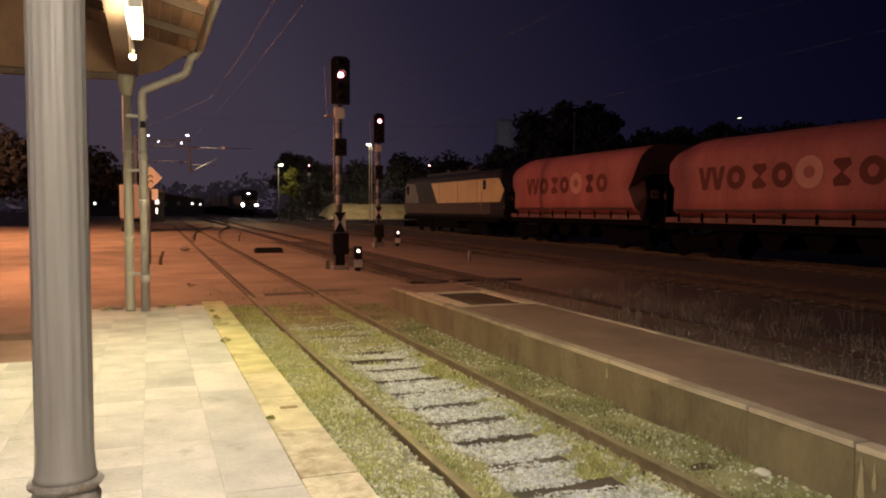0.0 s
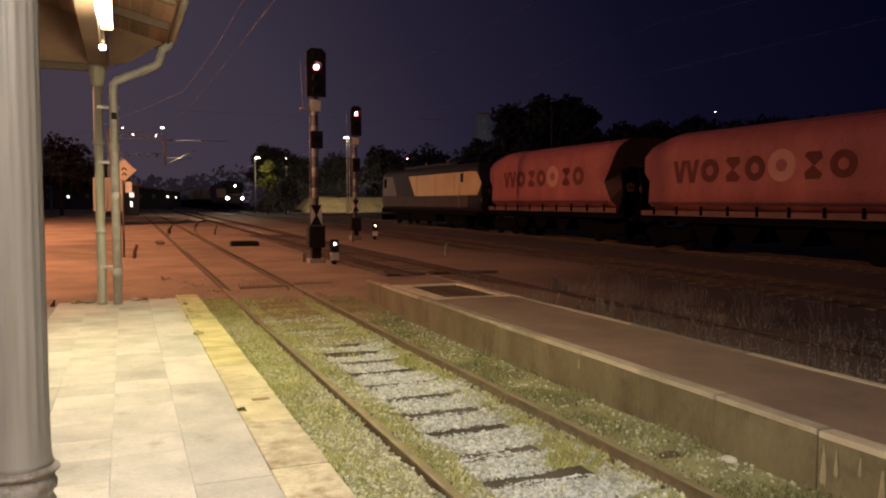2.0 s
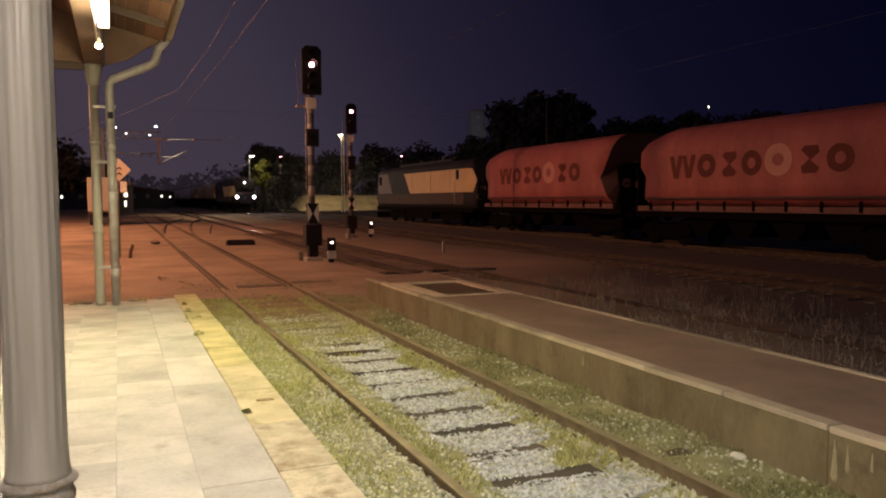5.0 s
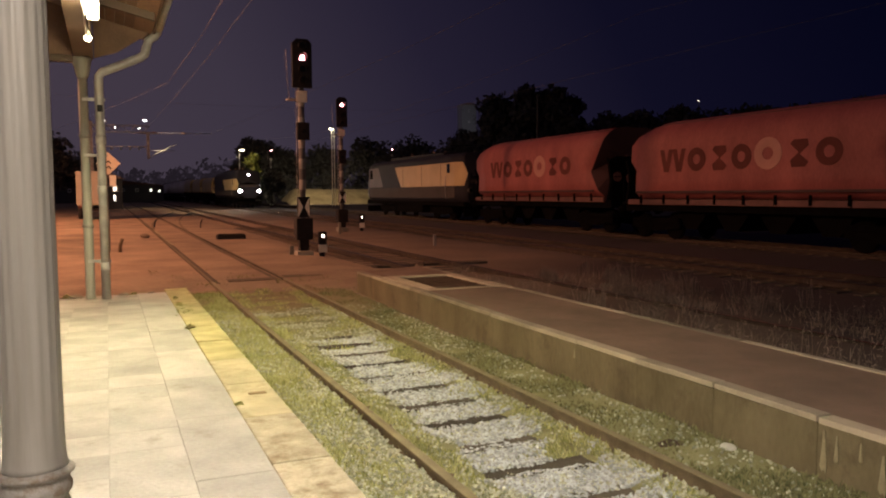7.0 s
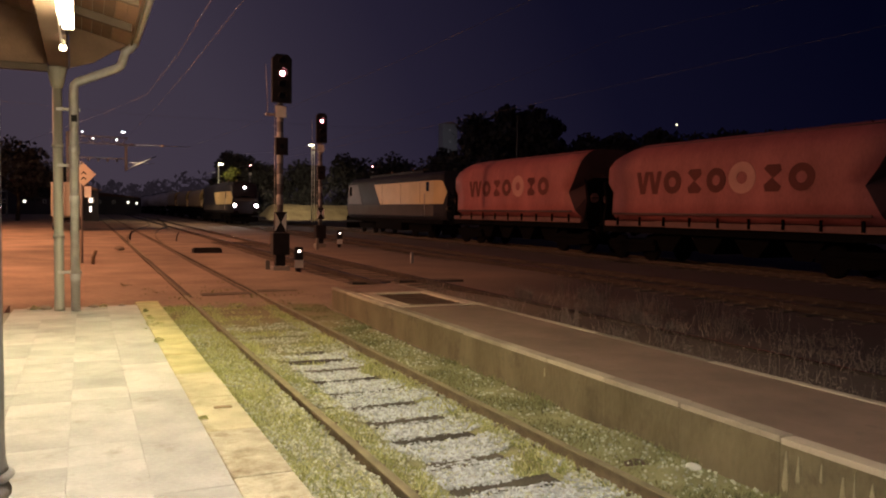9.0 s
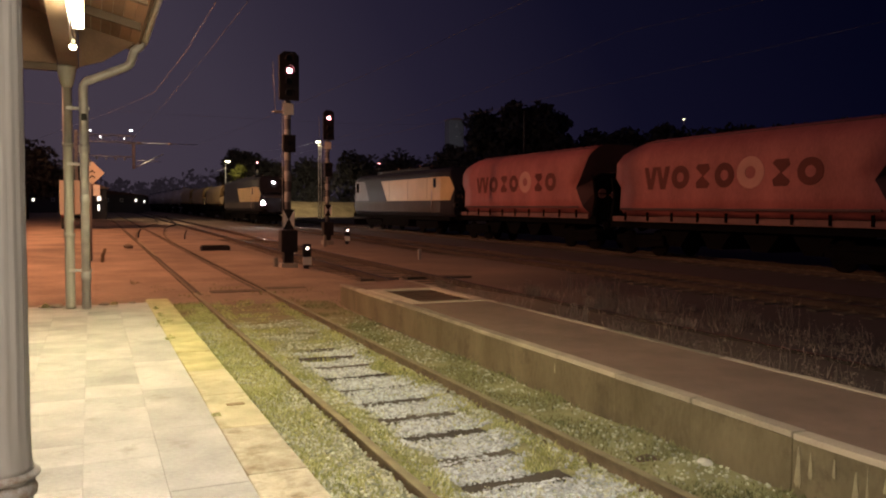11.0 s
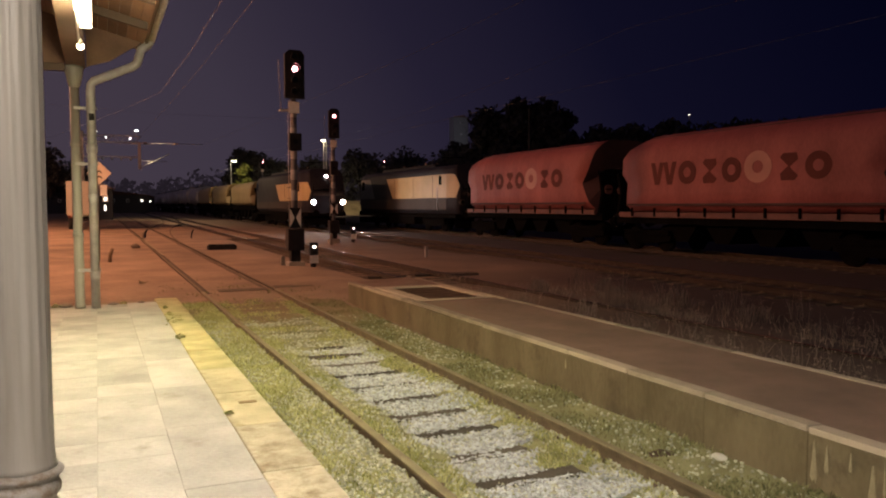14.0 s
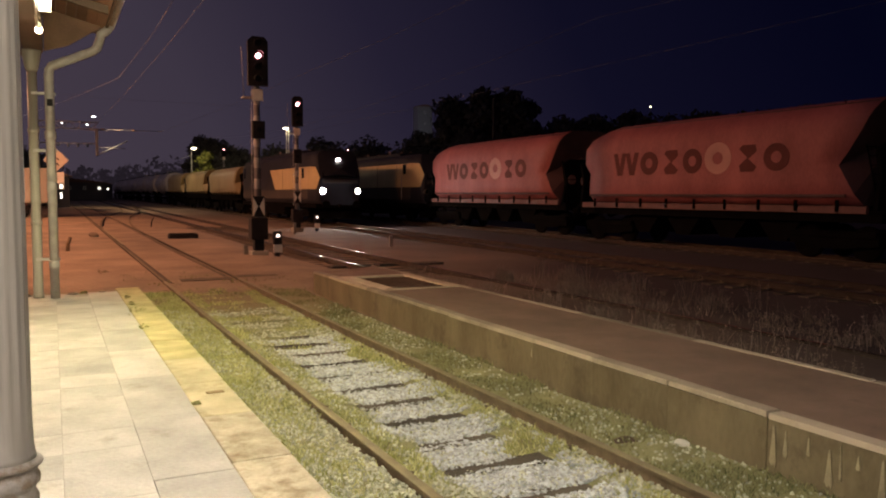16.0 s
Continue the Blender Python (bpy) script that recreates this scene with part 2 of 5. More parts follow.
def stained(m, colour, scale, lo, hi, amount=1.0):
    """Patches of dirt or rust with ragged edges over the surface's own colour."""
    n, l = m.node_tree.nodes, m.node_tree.links
    b = n["Principled BSDF"]
    own = b.inputs["Base Color"].links[0].from_socket
    tc, mp, nz = n.new("ShaderNodeTexCoord"), n.new("ShaderNodeMapping"), n.new("ShaderNodeTexNoise")
    l.new(tc.outputs["Object"], mp.inputs["Vector"])
    l.new(n.new("ShaderNodeObjectInfo").outputs["Location"], mp.inputs["Location"])
    l.new(mp.outputs["Vector"], nz.inputs["Vector"])
    nz.inputs["Scale"].default_value, nz.inputs["Detail"].default_value, nz.inputs["Roughness"].default_value = scale, 8, 0.68
    mr = n.new("ShaderNodeMapRange")
    mr.inputs["From Min"].default_value, mr.inputs["From Max"].default_value = lo, hi
    mr.inputs["To Max"].default_value = amount
    l.new(nz.outputs["Fac"], mr.inputs["Value"])
    mix = n.new("ShaderNodeMix")
    mix.data_type = "RGBA"
    l.new(mr.outputs["Result"], mix.inputs["Factor"])
    l.new(own, mix.inputs[6])
    mix.inputs[7].default_value = (*colour, 1)
    l.new(mix.outputs[2], b.inputs["Base Color"])


stained(M["edge_worn"], (0.20, 0.145, 0.08), 5.5, 0.50, 0.68, 0.85)
stained(M["edge_mid"], (0.24, 0.18, 0.085), 5.0, 0.54, 0.70, 0.7)
stained(M["edge_yellow"], (0.30, 0.235, 0.10), 4.5, 0.56, 0.70, 0.6)
stained(M["paver"], (0.24, 0.21, 0.165), 3.2, 0.57, 0.72, 0.6)
stained(M["moss_wall"], (0.065, 0.050, 0.030), 2.4, 0.52, 0.68, 0.7)
stained(M["asphalt"], (0.15, 0.105, 0.085), 9.0, 0.55, 0.70, 0.6)
stained(M["base_paint"], (0.17, 0.115, 0.07), 26.0, 0.47, 0.62, 0.85)


def paint_falloff(m):
    """Bare brown earth near the siding passes over into dark ground towards the main line; fading lamplight is put into
    the colour.
    """
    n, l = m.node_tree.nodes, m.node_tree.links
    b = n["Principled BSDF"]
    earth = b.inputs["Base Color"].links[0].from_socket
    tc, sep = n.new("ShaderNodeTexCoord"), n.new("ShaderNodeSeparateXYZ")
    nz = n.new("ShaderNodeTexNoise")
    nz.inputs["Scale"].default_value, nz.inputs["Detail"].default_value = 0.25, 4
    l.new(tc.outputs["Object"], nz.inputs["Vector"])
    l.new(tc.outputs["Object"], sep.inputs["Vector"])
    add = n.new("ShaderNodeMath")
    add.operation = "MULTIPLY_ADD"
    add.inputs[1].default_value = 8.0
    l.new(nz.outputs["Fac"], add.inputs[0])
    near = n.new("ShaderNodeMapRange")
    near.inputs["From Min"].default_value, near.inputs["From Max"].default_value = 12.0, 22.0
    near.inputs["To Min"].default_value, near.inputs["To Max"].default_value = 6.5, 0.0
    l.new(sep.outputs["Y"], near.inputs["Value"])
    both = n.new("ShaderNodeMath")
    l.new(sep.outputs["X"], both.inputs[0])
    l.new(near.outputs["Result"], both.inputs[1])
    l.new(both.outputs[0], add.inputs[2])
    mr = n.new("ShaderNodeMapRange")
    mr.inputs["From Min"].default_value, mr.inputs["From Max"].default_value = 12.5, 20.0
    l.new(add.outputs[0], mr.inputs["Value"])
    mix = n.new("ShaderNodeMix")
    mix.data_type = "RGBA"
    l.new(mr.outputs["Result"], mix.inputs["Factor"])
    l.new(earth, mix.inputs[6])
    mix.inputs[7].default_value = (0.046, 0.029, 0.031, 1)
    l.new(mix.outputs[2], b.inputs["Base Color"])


# the falloff of lamplight across the yard is painted into the earth
paint_falloff(M["dirt"])
glass = bpy.data.materials.new("dark_glass")
glass.use_nodes = True
gb = glass.node_tree.nodes["Principled BSDF"]
gb.inputs["Base Color"].default_value, gb.inputs["Roughness"].default_value = (0.012, 0.014, 0.016, 1), 0.06
M["glass"] = glass


def earth_over(m, other, lo, hi):
    """Along y the track bed silts over with the yard's bare earth."""
    n, l = m.node_tree.nodes, m.node_tree.links
    b = n["Principled BSDF"]
    moss = b.inputs["Base Color"].links[0].from_socket
    tc, sep, nz = n.new("ShaderNodeTexCoord"), n.new("ShaderNodeSeparateXYZ"), n.new("ShaderNodeTexNoise")
    nz.inputs["Scale"].default_value, nz.inputs["Detail"].default_value = 1.1, 4
    l.new(tc.outputs["Object"], nz.inputs["Vector"])
    l.new(tc.outputs["Object"], sep.inputs["Vector"])
    add = n.new("ShaderNodeMath")
    add.operation = "MULTIPLY_ADD"
    add.inputs[1].default_value = 4.0
    l.new(nz.outputs["Fac"], add.inputs[0])
    l.new(sep.outputs["Y"], add.inputs[2])
    mr = n.new("ShaderNodeMapRange")
    mr.inputs["From Min"].default_value, mr.inputs["From Max"].default_value = lo + 2.0, hi + 2.0
    l.new(add.outputs[0], mr.inputs["Value"])
    mix = n.new("ShaderNodeMix")
    mix.data_type = "RGBA"
    l.new(mr.outputs["Result"], mix.inputs["Factor"])
    l.new(moss, mix.inputs[6])
    mix.inputs[7].default_value = (*other, 1)
    l.new(mix.outputs[2], b.inputs["Base Color"])


earth_over(M["moss_ballast"], (0.25, 0.20, 0.115), 12.2, 15.5)
# a faint purple glow of their own paints night haze over the far woods
far_haze = glow("haze_glow_woods", (0.62, 0.46, 0.66), 0.020)
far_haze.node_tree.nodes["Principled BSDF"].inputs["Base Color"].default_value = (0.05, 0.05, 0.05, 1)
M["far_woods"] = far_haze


# ---- mesh helpers ----
def box(bm, x0, x1, y0, y1, z0, z1, bevel=0.0):
    """A block between the given planes."""
    v = [bm.verts.new((x, y, z)) for x in (x0, x1) for y in (y0, y1) for z in (z0, z1)]
    fs = [bm.faces.new([v[i] for i in f]) for f in ((0, 1, 3, 2), (4, 6, 7, 5), (0, 4, 5, 1), (2, 3, 7, 6), (0, 2, 6, 4), (1, 5, 7, 3))]
    if bevel:
        es = list({e for f in fs for e in f.edges})
        bmesh.ops.bevel(bm, geom=es, offset=bevel, segments=2, affect="EDGES", profile=0.6)
    return bm


def B(*a, bevel=0.0):
    return box(bmesh.new(), *a, bevel=bevel)


def tube(bm, pts, r, seg=12, caps=True):
    """A round bar along points; r is one radius or one for each point."""
    pts = [Vector(p) for p in pts]
    rs = r if isinstance(r, (list, tuple)) else [r] * len(pts)
    rings = []
    side = None
    for i, p in enumerate(pts):
        d = (pts[min(i + 1, len(pts) - 1)] - pts[max(i - 1, 0)]).normalized()
        if side is None:
            side = d.orthogonal().normalized()
        side = (side - d * side.dot(d)).normalized()
        up = d.cross(side)
        rings.append([bm.verts.new(p + rs[i] * (side * math.cos(k * math.tau / seg) + up * math.sin(k * math.tau / seg))) for k in range(seg)])
    for a, b in zip(rings, rings[1:]):
        for k in range(seg):
            bm.faces.new((a[k], a[(k + 1) % seg], b[(k + 1) % seg], b[k])).smooth = True
    if caps:
        bm.faces.new(rings[0][::-1])
        bm.faces.new(rings[-1])
    return bm


def T(pts, r, seg=12):
    return tube(bmesh.new(), pts, r, seg)


def lathe(bm, profile, cx=0, cy=0, seg=24, flutes=0, depth=0.0):
    """A turned shape about a vertical axis: (radius, z) from below; flutes cut into it."""
    rings = []
    for r, z, *cut in profile:
        ring = []
        for k in range(seg):
            a = k * math.tau / seg
            rr = r - (depth * (0.5 + 0.5 * math.cos(flutes * a)) if flutes and (not cut or cut[0]) else 0)
            ring.append(bm.verts.new((cx + rr * math.cos(a), cy + rr * math.sin(a), z)))
        rings.append(ring)
    for a, b in zip(rings, rings[1:]):
        for k in range(seg):
            bm.faces.new((a[k], a[(k + 1) % seg], b[(k + 1) % seg], b[k])).smooth = True
    bm.faces.new(rings[0][::-1])
    bm.faces.new(rings[-1])
    return bm


def prism(bm, outline, axis, a0, a1):
    """An outline pushed from a0 to a1 along an axis (0: outline is y,z; 1: x,z; 2: x,y)."""
    def at(p, a):
        return ((a, *p), (p[0], a, p[1]), (*p, a))[axis]
    lo, hi = [bm.verts.new(at(p, a0)) for p in outline], [bm.verts.new(at(p, a1)) for p in outline]
    n = len(outline)
    for k in range(n):
        bm.faces.new((lo[k], lo[(k + 1) % n], hi[(k + 1) % n], hi[k]))
    bm.faces.new(lo[::-1])
    bm.faces.new(hi)
    bmesh.ops.recalc_face_normals(bm, faces=bm.faces)
    return bm


def mesh_of(name, bm, mat):
    bmesh.ops.recalc_face_normals(bm, faces=bm.faces)
    me = bpy.data.meshes.new(name)
    bm.to_mesh(me)
    bm.free()
    me.materials.append(M[mat] if isinstance(mat, str) else mat)
    return me


def part(name, bm, mat, parent=None, label="", at=None):
    """Links a bmesh, or a mesh made before, as one object under a thing or a part."""
    ob = new(name, bm if isinstance(bm, bpy.types.Mesh) else mesh_of(name, bm, mat))
    if at is not None:
        ob.matrix_basis = at
    if parent:
        ob.parent = parent
    return tagged(ob, label)


def thing(name, label, category, at=None, group="", kind=""):
    ob = new(name)
    ob.empty_display_size = 0.3
    if at is not None:
        ob.matrix_basis = at
    return tagged(ob, label, category, group, kind)


def from_arrays(name, verts, faces, mat, label="", category="", kind="stuff", parent=None):
    me = bpy.data.meshes.new(name)
    me.from_pydata(verts, [], faces)
    me.materials.append(M[mat])
    ob = new(name, me)
    if parent:
        ob.parent = parent
    return tagged(ob, label, category, "", kind)


# ---- ground ----


def ground_z(x, y):
    z = zg(y) - 0.15
    near = min(1.0, max(0.0, (y - 15.5) / 3.0))
    if x < 6.2:
        z += near * 0.115 * min(1.0, max(0.0, (6.2 - x) / 0.8))
    if x < -1.0:
        z = zg(y) - 0.03
    if 1.2 < x < 4.4 and y < 16:
        z -= 0.012
    rough = 1.0
    if -1.0 <= x < 9.6 and y > 17:
        rough = 0.35
        z -= 0.022 * min(1.0, (y - 17) / 4.0) * min(1.0, max(0.0, (5.2 - x) / 0.5))
    if 6.2 < x < 9.4 and y < 18.5:
        z += 0.105 * min(1.0, (18.5 - y) / 3.0) * min(1.0, (x - 6.2) / 0.5, (9.4 - x) / 0.7)
    return z + rough * (0.018 * noise.noise((x * 0.6, y * 0.6, 0)) + 0.03 * noise.noise((x * 0.12, y * 0.12, 3)))


def spaced(cuts):
    out = []
    for a, b, step in cuts:
        out += list(np.arange(a, b, step))
    return out + [cuts[-1][1]]


gx = spaced([(-1500, -200, 260), (-200, -40, 32), (-40, -8, 3.2), (-8, 24, 0.8), (24, 60, 3), (60, 220, 32), (220, 2000, 356)])
gy = spaced([(-600, -60, 108), (-60, 0, 6), (0, 45, 0.75), (45, 90, 1.5), (90, 150, 3.5), (150, 400, 50), (400, 3000, 520)])
gv = [(x, y, ground_z(x, y)) for y in gy for x in gx]
nx = len(gx)
gf = [(j * nx + i, j * nx + i + 1, (j + 1) * nx + i + 1, (j + 1) * nx + i) for j in range(len(gy) - 1) for i in range(nx - 1)]
ground = from_arrays("ground", gv, gf, "dirt", "bare brown earth of a rail yard, darkened towards the main line", "ground", "structure")


def bed_z(x, y):
    """Height of the mossy bed of the near siding; it lies lower between the sleepers' middles."""
    if not (1.13 < x < 4.42 and y < 16.6):
        return ground_z(x, y)
    lift = 0.03
    if x < 1.95:
        lift = 0.03 + 0.05 * min(1, max(0, (x - 1.2) / 0.25)) * (1 + 0.5 * noise.noise((x * 3, y * 2, 4)))
    if 1.99 < x < 3.5:
        lift = 0.036 * min(1, max(0, (abs(x - 2.80) - 0.34 - 0.15 * noise.noise((x * 2, y * 2.3, 5))) / 0.12, (y - 11.2 - 0.6 * noise.noise((x * 2, y, 8))) / 0.8))
    return ground_z(x, y) + 0.012 + lift - 0.05 * max(0, (y - 15.6) / 1.2)


bed_x, bed_y = np.linspace(1.13, 4.42, 48), np.linspace(-11.5, 16.8, 240)
bed_v = [(x, y, bed_z(x, y) if y < 16.6 and 1.135 < x < 4.415 else ground_z(x, y) - 0.03) for y in bed_y for x in bed_x]
bed_f = [(j * 48 + i, j * 48 + i + 1, (j + 1) * 48 + i + 1, (j + 1) * 48 + i) for j in range(239) for i in range(47)]
from_arrays("ground_track_bed", bed_v, bed_f, "moss_ballast", "mossy fine ballast under the overgrown siding", "ground", "structure")


# ---- tracks ----
SY, SP = 2.318, 0.616  # one sleeper of the near siding, and the pitch


def off_sleeper(y):
    """Distance from the middle of the nearest sleeper of the near siding."""
    return abs(((y - SY + SP / 2) % SP) - SP / 2)


RAIL = [(-0.07, -0.150), (0.07, -0.150), (0.07, -0.138), (0.010, -0.118), (0.010, -0.042), (0.035, -0.030), (0.035, -0.004), (0.028, 0.0),
        (-0.028, 0.0), (-0.035, -0.004), (-0.035, -0.030), (-0.010, -0.042), (-0.010, -0.118), (-0.07, -0.138)]


def rail_part(line, off, parent, name="rail", head="railhead_dull", side="rust_dark"):
    """One rail beside a centre line of (x, y, z), off metres to its right."""
    bm = bmesh.new()
    rings = []
    for i, p in enumerate(line):
        a, b = Vector(line[max(i - 1, 0)]), Vector(line[min(i + 1, len(line) - 1)])
        d = (b - a).normalized()
        right = Vector((d.y, -d.x, 0)).normalized()
        rings.append([bm.verts.new(Vector(p) + right * (off + u) + Vector((0, 0, w))) for u, w in RAIL])
    n = len(RAIL)
    for a, b in zip(rings, rings[1:]):
        for k in range(n):
            f = bm.faces.new((a[k], a[(k + 1) % n], b[(k + 1) % n], b[k]))
            f.material_index = 1 if k in (6, 7, 8) else 0
    me = mesh_of(name, bm, side)
    me.materials.append(M[head])
    return part(name, me, None, parent)


sleeper_bm = B(-1.28, 1.28, -0.12, 0.12, -0.30, -0.135, bevel=0.012)
for v in sleeper_bm.verts:
    v.co.z += 0.006 * noise.noise(v.co * 3.1)
SLEEPER = mesh_of("sleeper", sleeper_bm, "sleeper")
clip_bm = bmesh.new()
for sx in (-0.75, 0.75):
    for s in (-1, 1):
        box(clip_bm, sx + s * 0.055, sx + s * 0.135, -0.07, 0.07, -0.14, -0.12)
        tube(clip_bm, [(sx + s * 0.1, 0, -0.13), (sx + s * 0.1, 0, -0.08)], 0.018, 6)
CLIPS = mesh_of("rail_fastening", clip_bm, "rust")


def track(name, label, cx, y0, y1, s0, s1, head="railhead_dull", side="rust_dark"):
    t = thing(name, label, "railway track", kind="structure")
    line = [(cx, y, zg(y)) for y in np.arange(y0, y1 + 0.1, 6.0)]
    rail_part(line, -0.75, t, head=head, side=side)
    rail_part(line, 0.75, t, head=head, side=side)
    y, k = s0, 0
    while y < s1:
        m = pose(cx + random.uniform(-0.03, 0.03), y + random.uniform(-0.02, 0.02), zg(y), 0, 0, random.uniform(-1, 1))
        part("sleeper", SLEEPER, None, t, at=m)
        if y < 24:
            part("rail_fastening", CLIPS, None, t, at=m)
        y += SP
        k += 1
    return t


track("railway_track", "overgrown siding track with dark wooden sleepers in pale ballast", 2.74, -12, 18, SY - SP * 21, 17.6, side="rust")
track("railway_track", "disused dusty railway track half buried in earth and weeds", 7.6, -12, 240, 4.0 + 0.615 * 16, 45, "railhead")
track("railway_track", "main railway track with polished rails", 14.15, -20, 330, 6.0 - 0.615 * 30, 70, "railhead")
track("railway_track", "siding track under parked freight wagons", 20.45, -40, 240, 10.0 - 0.615 * 36, 70)

# the siding runs on through bare earth, with dark flangeways beside its rails
yard = thing("railway_track", "dark siding rails sunk in brown earth", "railway track", kind="structure")
yard_line = [(2.74, y, zg(y)) for y in np.arange(18.0, 152.0, 4.0)]
for off in (-0.75, 0.75):
    rail_part(yard_line, off, yard, head="rust")
    gap = bmesh.new()
    rim = []
    for x, y, z in yard_line[:16]:
        inner = x + off - math.copysign(0.11, off)
        wide = 0.05 + 0.025 * noise.noise((off, y * 0.4, 2))
        rim.append([gap.verts.new((inner + d * wide, y, z + h)) for d, h in ((-1, -0.042), (1, -0.042), (1, -0.10), (-1, -0.10))])
    for a, b in zip(rim, rim[1:]):
        for k in range(4):
            gap.faces.new((a[k], a[(k + 1) % 4], b[(k + 1) % 4], b[k]))
    part("flangeway", gap, "plank", yard)

# the turnout that leaves the siding towards the main line
turn = thing("railway_turnout", "turnout rails half buried in brown earth", "railway track", kind="structure")
curve = []
for k in range(26):
    y = 26 + k * 3.6
    u = max(0.0, y - 36)
    curve.append((2.74 + min(u * u / 420.0, 3.4) + max(0, u - 37.8) * 0.06, y, zg(y) + 0.002))
rail_part(curve, -0.75, turn, head="rust")
rail_part(curve, 0.75, turn, head="rust")
for gx0 in (2.1, 3.50):
    rail_part([(gx0, y, zg(y) - 0.004) for y in (30, 34, 38, 42)], 0.0, turn, "check_rail")
for ly, lx in ((44, 4.5), (46, 2.35)):
    part("point_lever", T([(lx, ly, zg(ly) - 0.1), (lx + 0.03, ly, zg(ly) + 0.22), (lx + 0.12, ly, zg(ly) + 0.4)], 0.03, 8), "black", turn)

# plank crossings over the two near tracks
for cx0, cx1, cy in ((2.36, 3.38, 18.25), (3.62, 4.5, 18.6), (6.4, 6.78, 20.5), (6.94, 7.5, 20.6), (8.42, 9.6, 20.5), (7.75, 8.26, 20.6)):
    cr = thing("crossing_planks", "dark tarred planks of a foot crossing between rails", "crossing", kind="structure")
    for k in range(2):
        part("plank", B(cx0, cx1, cy + k * 0.26, cy + k * 0.26 + 0.24, -0.20, zg(cy) - (0.034 if cx0 < 5 else 0.085) - 0.006 * (k % 2), bevel=0.008), "plank", cr)


# ---- near platform ----
PZ = 0.30
plat = thing("platform_near", "pale paved station platform with a worn yellow edge", "platform", kind="structure")
part("platform_body", prism(bmesh.new(), [(1.12, -14), (1.12, 14.5), (-1.05, 14.2), (-1.05, 10.0), (-9, 10.0), (-9, -14)], 2, -0.35, PZ - 0.055), "concrete", plat)
part("platform_wall", B(1.10, 1.135, -14, 14.48, -0.3, PZ - 0.06), "concrete", plat)
PAVER = [mesh_of("paver", B(-0.2092, 0.2092, -0.2092, 0.2092, -0.05, 0.0, bevel=0.002), "paver") for k in range(3)]
LONG = mesh_of("paver", B(-0.2085, 0.2085, -0.6185, 0.6185, -0.05, 0.0, bevel=0.002), "paver")
EDGE = mesh_of("edge_slab", B(-0.17, 0.17, -0.495, 0.495, -0.09, 0.0, bevel=0.012), "edge_yellow")
HALF_WORN = mesh_of("edge_slab", B(-0.17, 0.17, -0.495, 0.495, -0.09, 0.0, bevel=0.012), "edge_mid")
WORN = mesh_of("edge_slab", B(-0.17, 0.17, -0.495, 0.495, -0.09, 0.0, bevel=0.012), "edge_worn")


def jitter(s=0.0015):
    return random.uniform(-s, s)


rows_rest_v, rows_rest_f = [], []
for i in range(-21, 2):
    cx = 0.42 * i + 0.21
    if i == 1:
        y = 6.77 - 1.24 * 16
        while y + 1.24 < 14.3:
            half = 0.62
            part("paver", LONG, None, plat, at=pose(cx, y + half, PZ + jitter(0.002), jitter(0.1), jitter(0.1), jitter(0.2)))
            y += 1.24
        continue
    for j in range(-33, 34):
        cy = 0.42 * j + 0.1
        if cy > 14.2 or (cx < -0.85 and cy > 9.85):
            continue
        if i >= -2 and cy > 2.4 or (i >= -6 and 4 < cy < 9):
            part("paver", PAVER[(i + j) % 3], None, plat, at=pose(cx, cy, PZ + jitter(0.001), jitter(0.06), jitter(0.06), 90 * random.randint(0, 3) + jitter(0.1)))
        else:
            b0 = len(rows_rest_v)
            rows_rest_v += [(cx - 0.207, cy - 0.207, PZ), (cx + 0.207, cy - 0.207, PZ), (cx + 0.207, cy + 0.207, PZ), (cx - 0.207, cy + 0.207, PZ)]
            rows_rest_v += [(x, y, PZ - 0.05) for x, y, z in rows_rest_v[b0:b0 + 4]]
            rows_rest_f += [(b0, b0 + 1, b0 + 2, b0 + 3)] + [(b0 + k, b0 + 4 + k, b0 + 4 + (k + 1) % 4, b0 + (k + 1) % 4) for k in range(4)]
from_arrays("paver_field", rows_rest_v, rows_rest_f, "paver_plain", "", "", "stuff", plat)
y = -13.45
while y < 13.9:
    part("edge_slab", EDGE if y > 8.4 else HALF_WORN if y > 6.4 else WORN, None, plat, at=pose(1.012, y + 0.57, PZ + 0.004 + jitter(0.003), jitter(0.15), jitter(0.2), jitter(0.2)))
    y += 1.0

part("repair_patch", B(0.98, 1.11, 7.22, 7.28, PZ - 0.01, PZ + 0.010, bevel=0.004), "patch", plat, "small brown repair patch")

# broken stones at the platform's end
for k, (sx, sy, r) in enumerate(((-0.42, 14.18, 0.10), (-0.60, 14.2, 0.07), (0.22, 14.22, 0.08), (0.62, 14.32, 0.05))):
    bm = bmesh.new()
    bmesh.ops.create_icosphere(bm, subdivisions=2, radius=r)
    for v in bm.verts:
        v.co *= 1 + 0.35 * noise.noise(v.co * 12 + Vector((k, 0, 0)))
        v.co.z *= 0.35
    ob = part("loose_stone", bm, "coping", at=pose(sx, sy - 0.12, PZ + r * 0.2))
    tagged(ob, "broken piece of pale concrete on the platform", "stone", "broken stones")

# orange-lit pavement beyond the platform's left part
apron = thing("pavement_apron", "worn asphalt forecourt beside the platform", "pavement", kind="structure")
part("slab", B(-14, -1.07, 10.03, 12.75, -0.2, 0.10), "asphalt", apron)
part("slab", B(-14, -1.07, 13.42, 16.6, -0.2, 0.10), "asphalt", apron)
# the step's shadow between the slabs, built as a near-black recessed strip
part("drain_channel", B(-14, -1.07, 12.753, 13.417, -0.2, 0.0), "under", apron, "dark recessed band between the slabs")

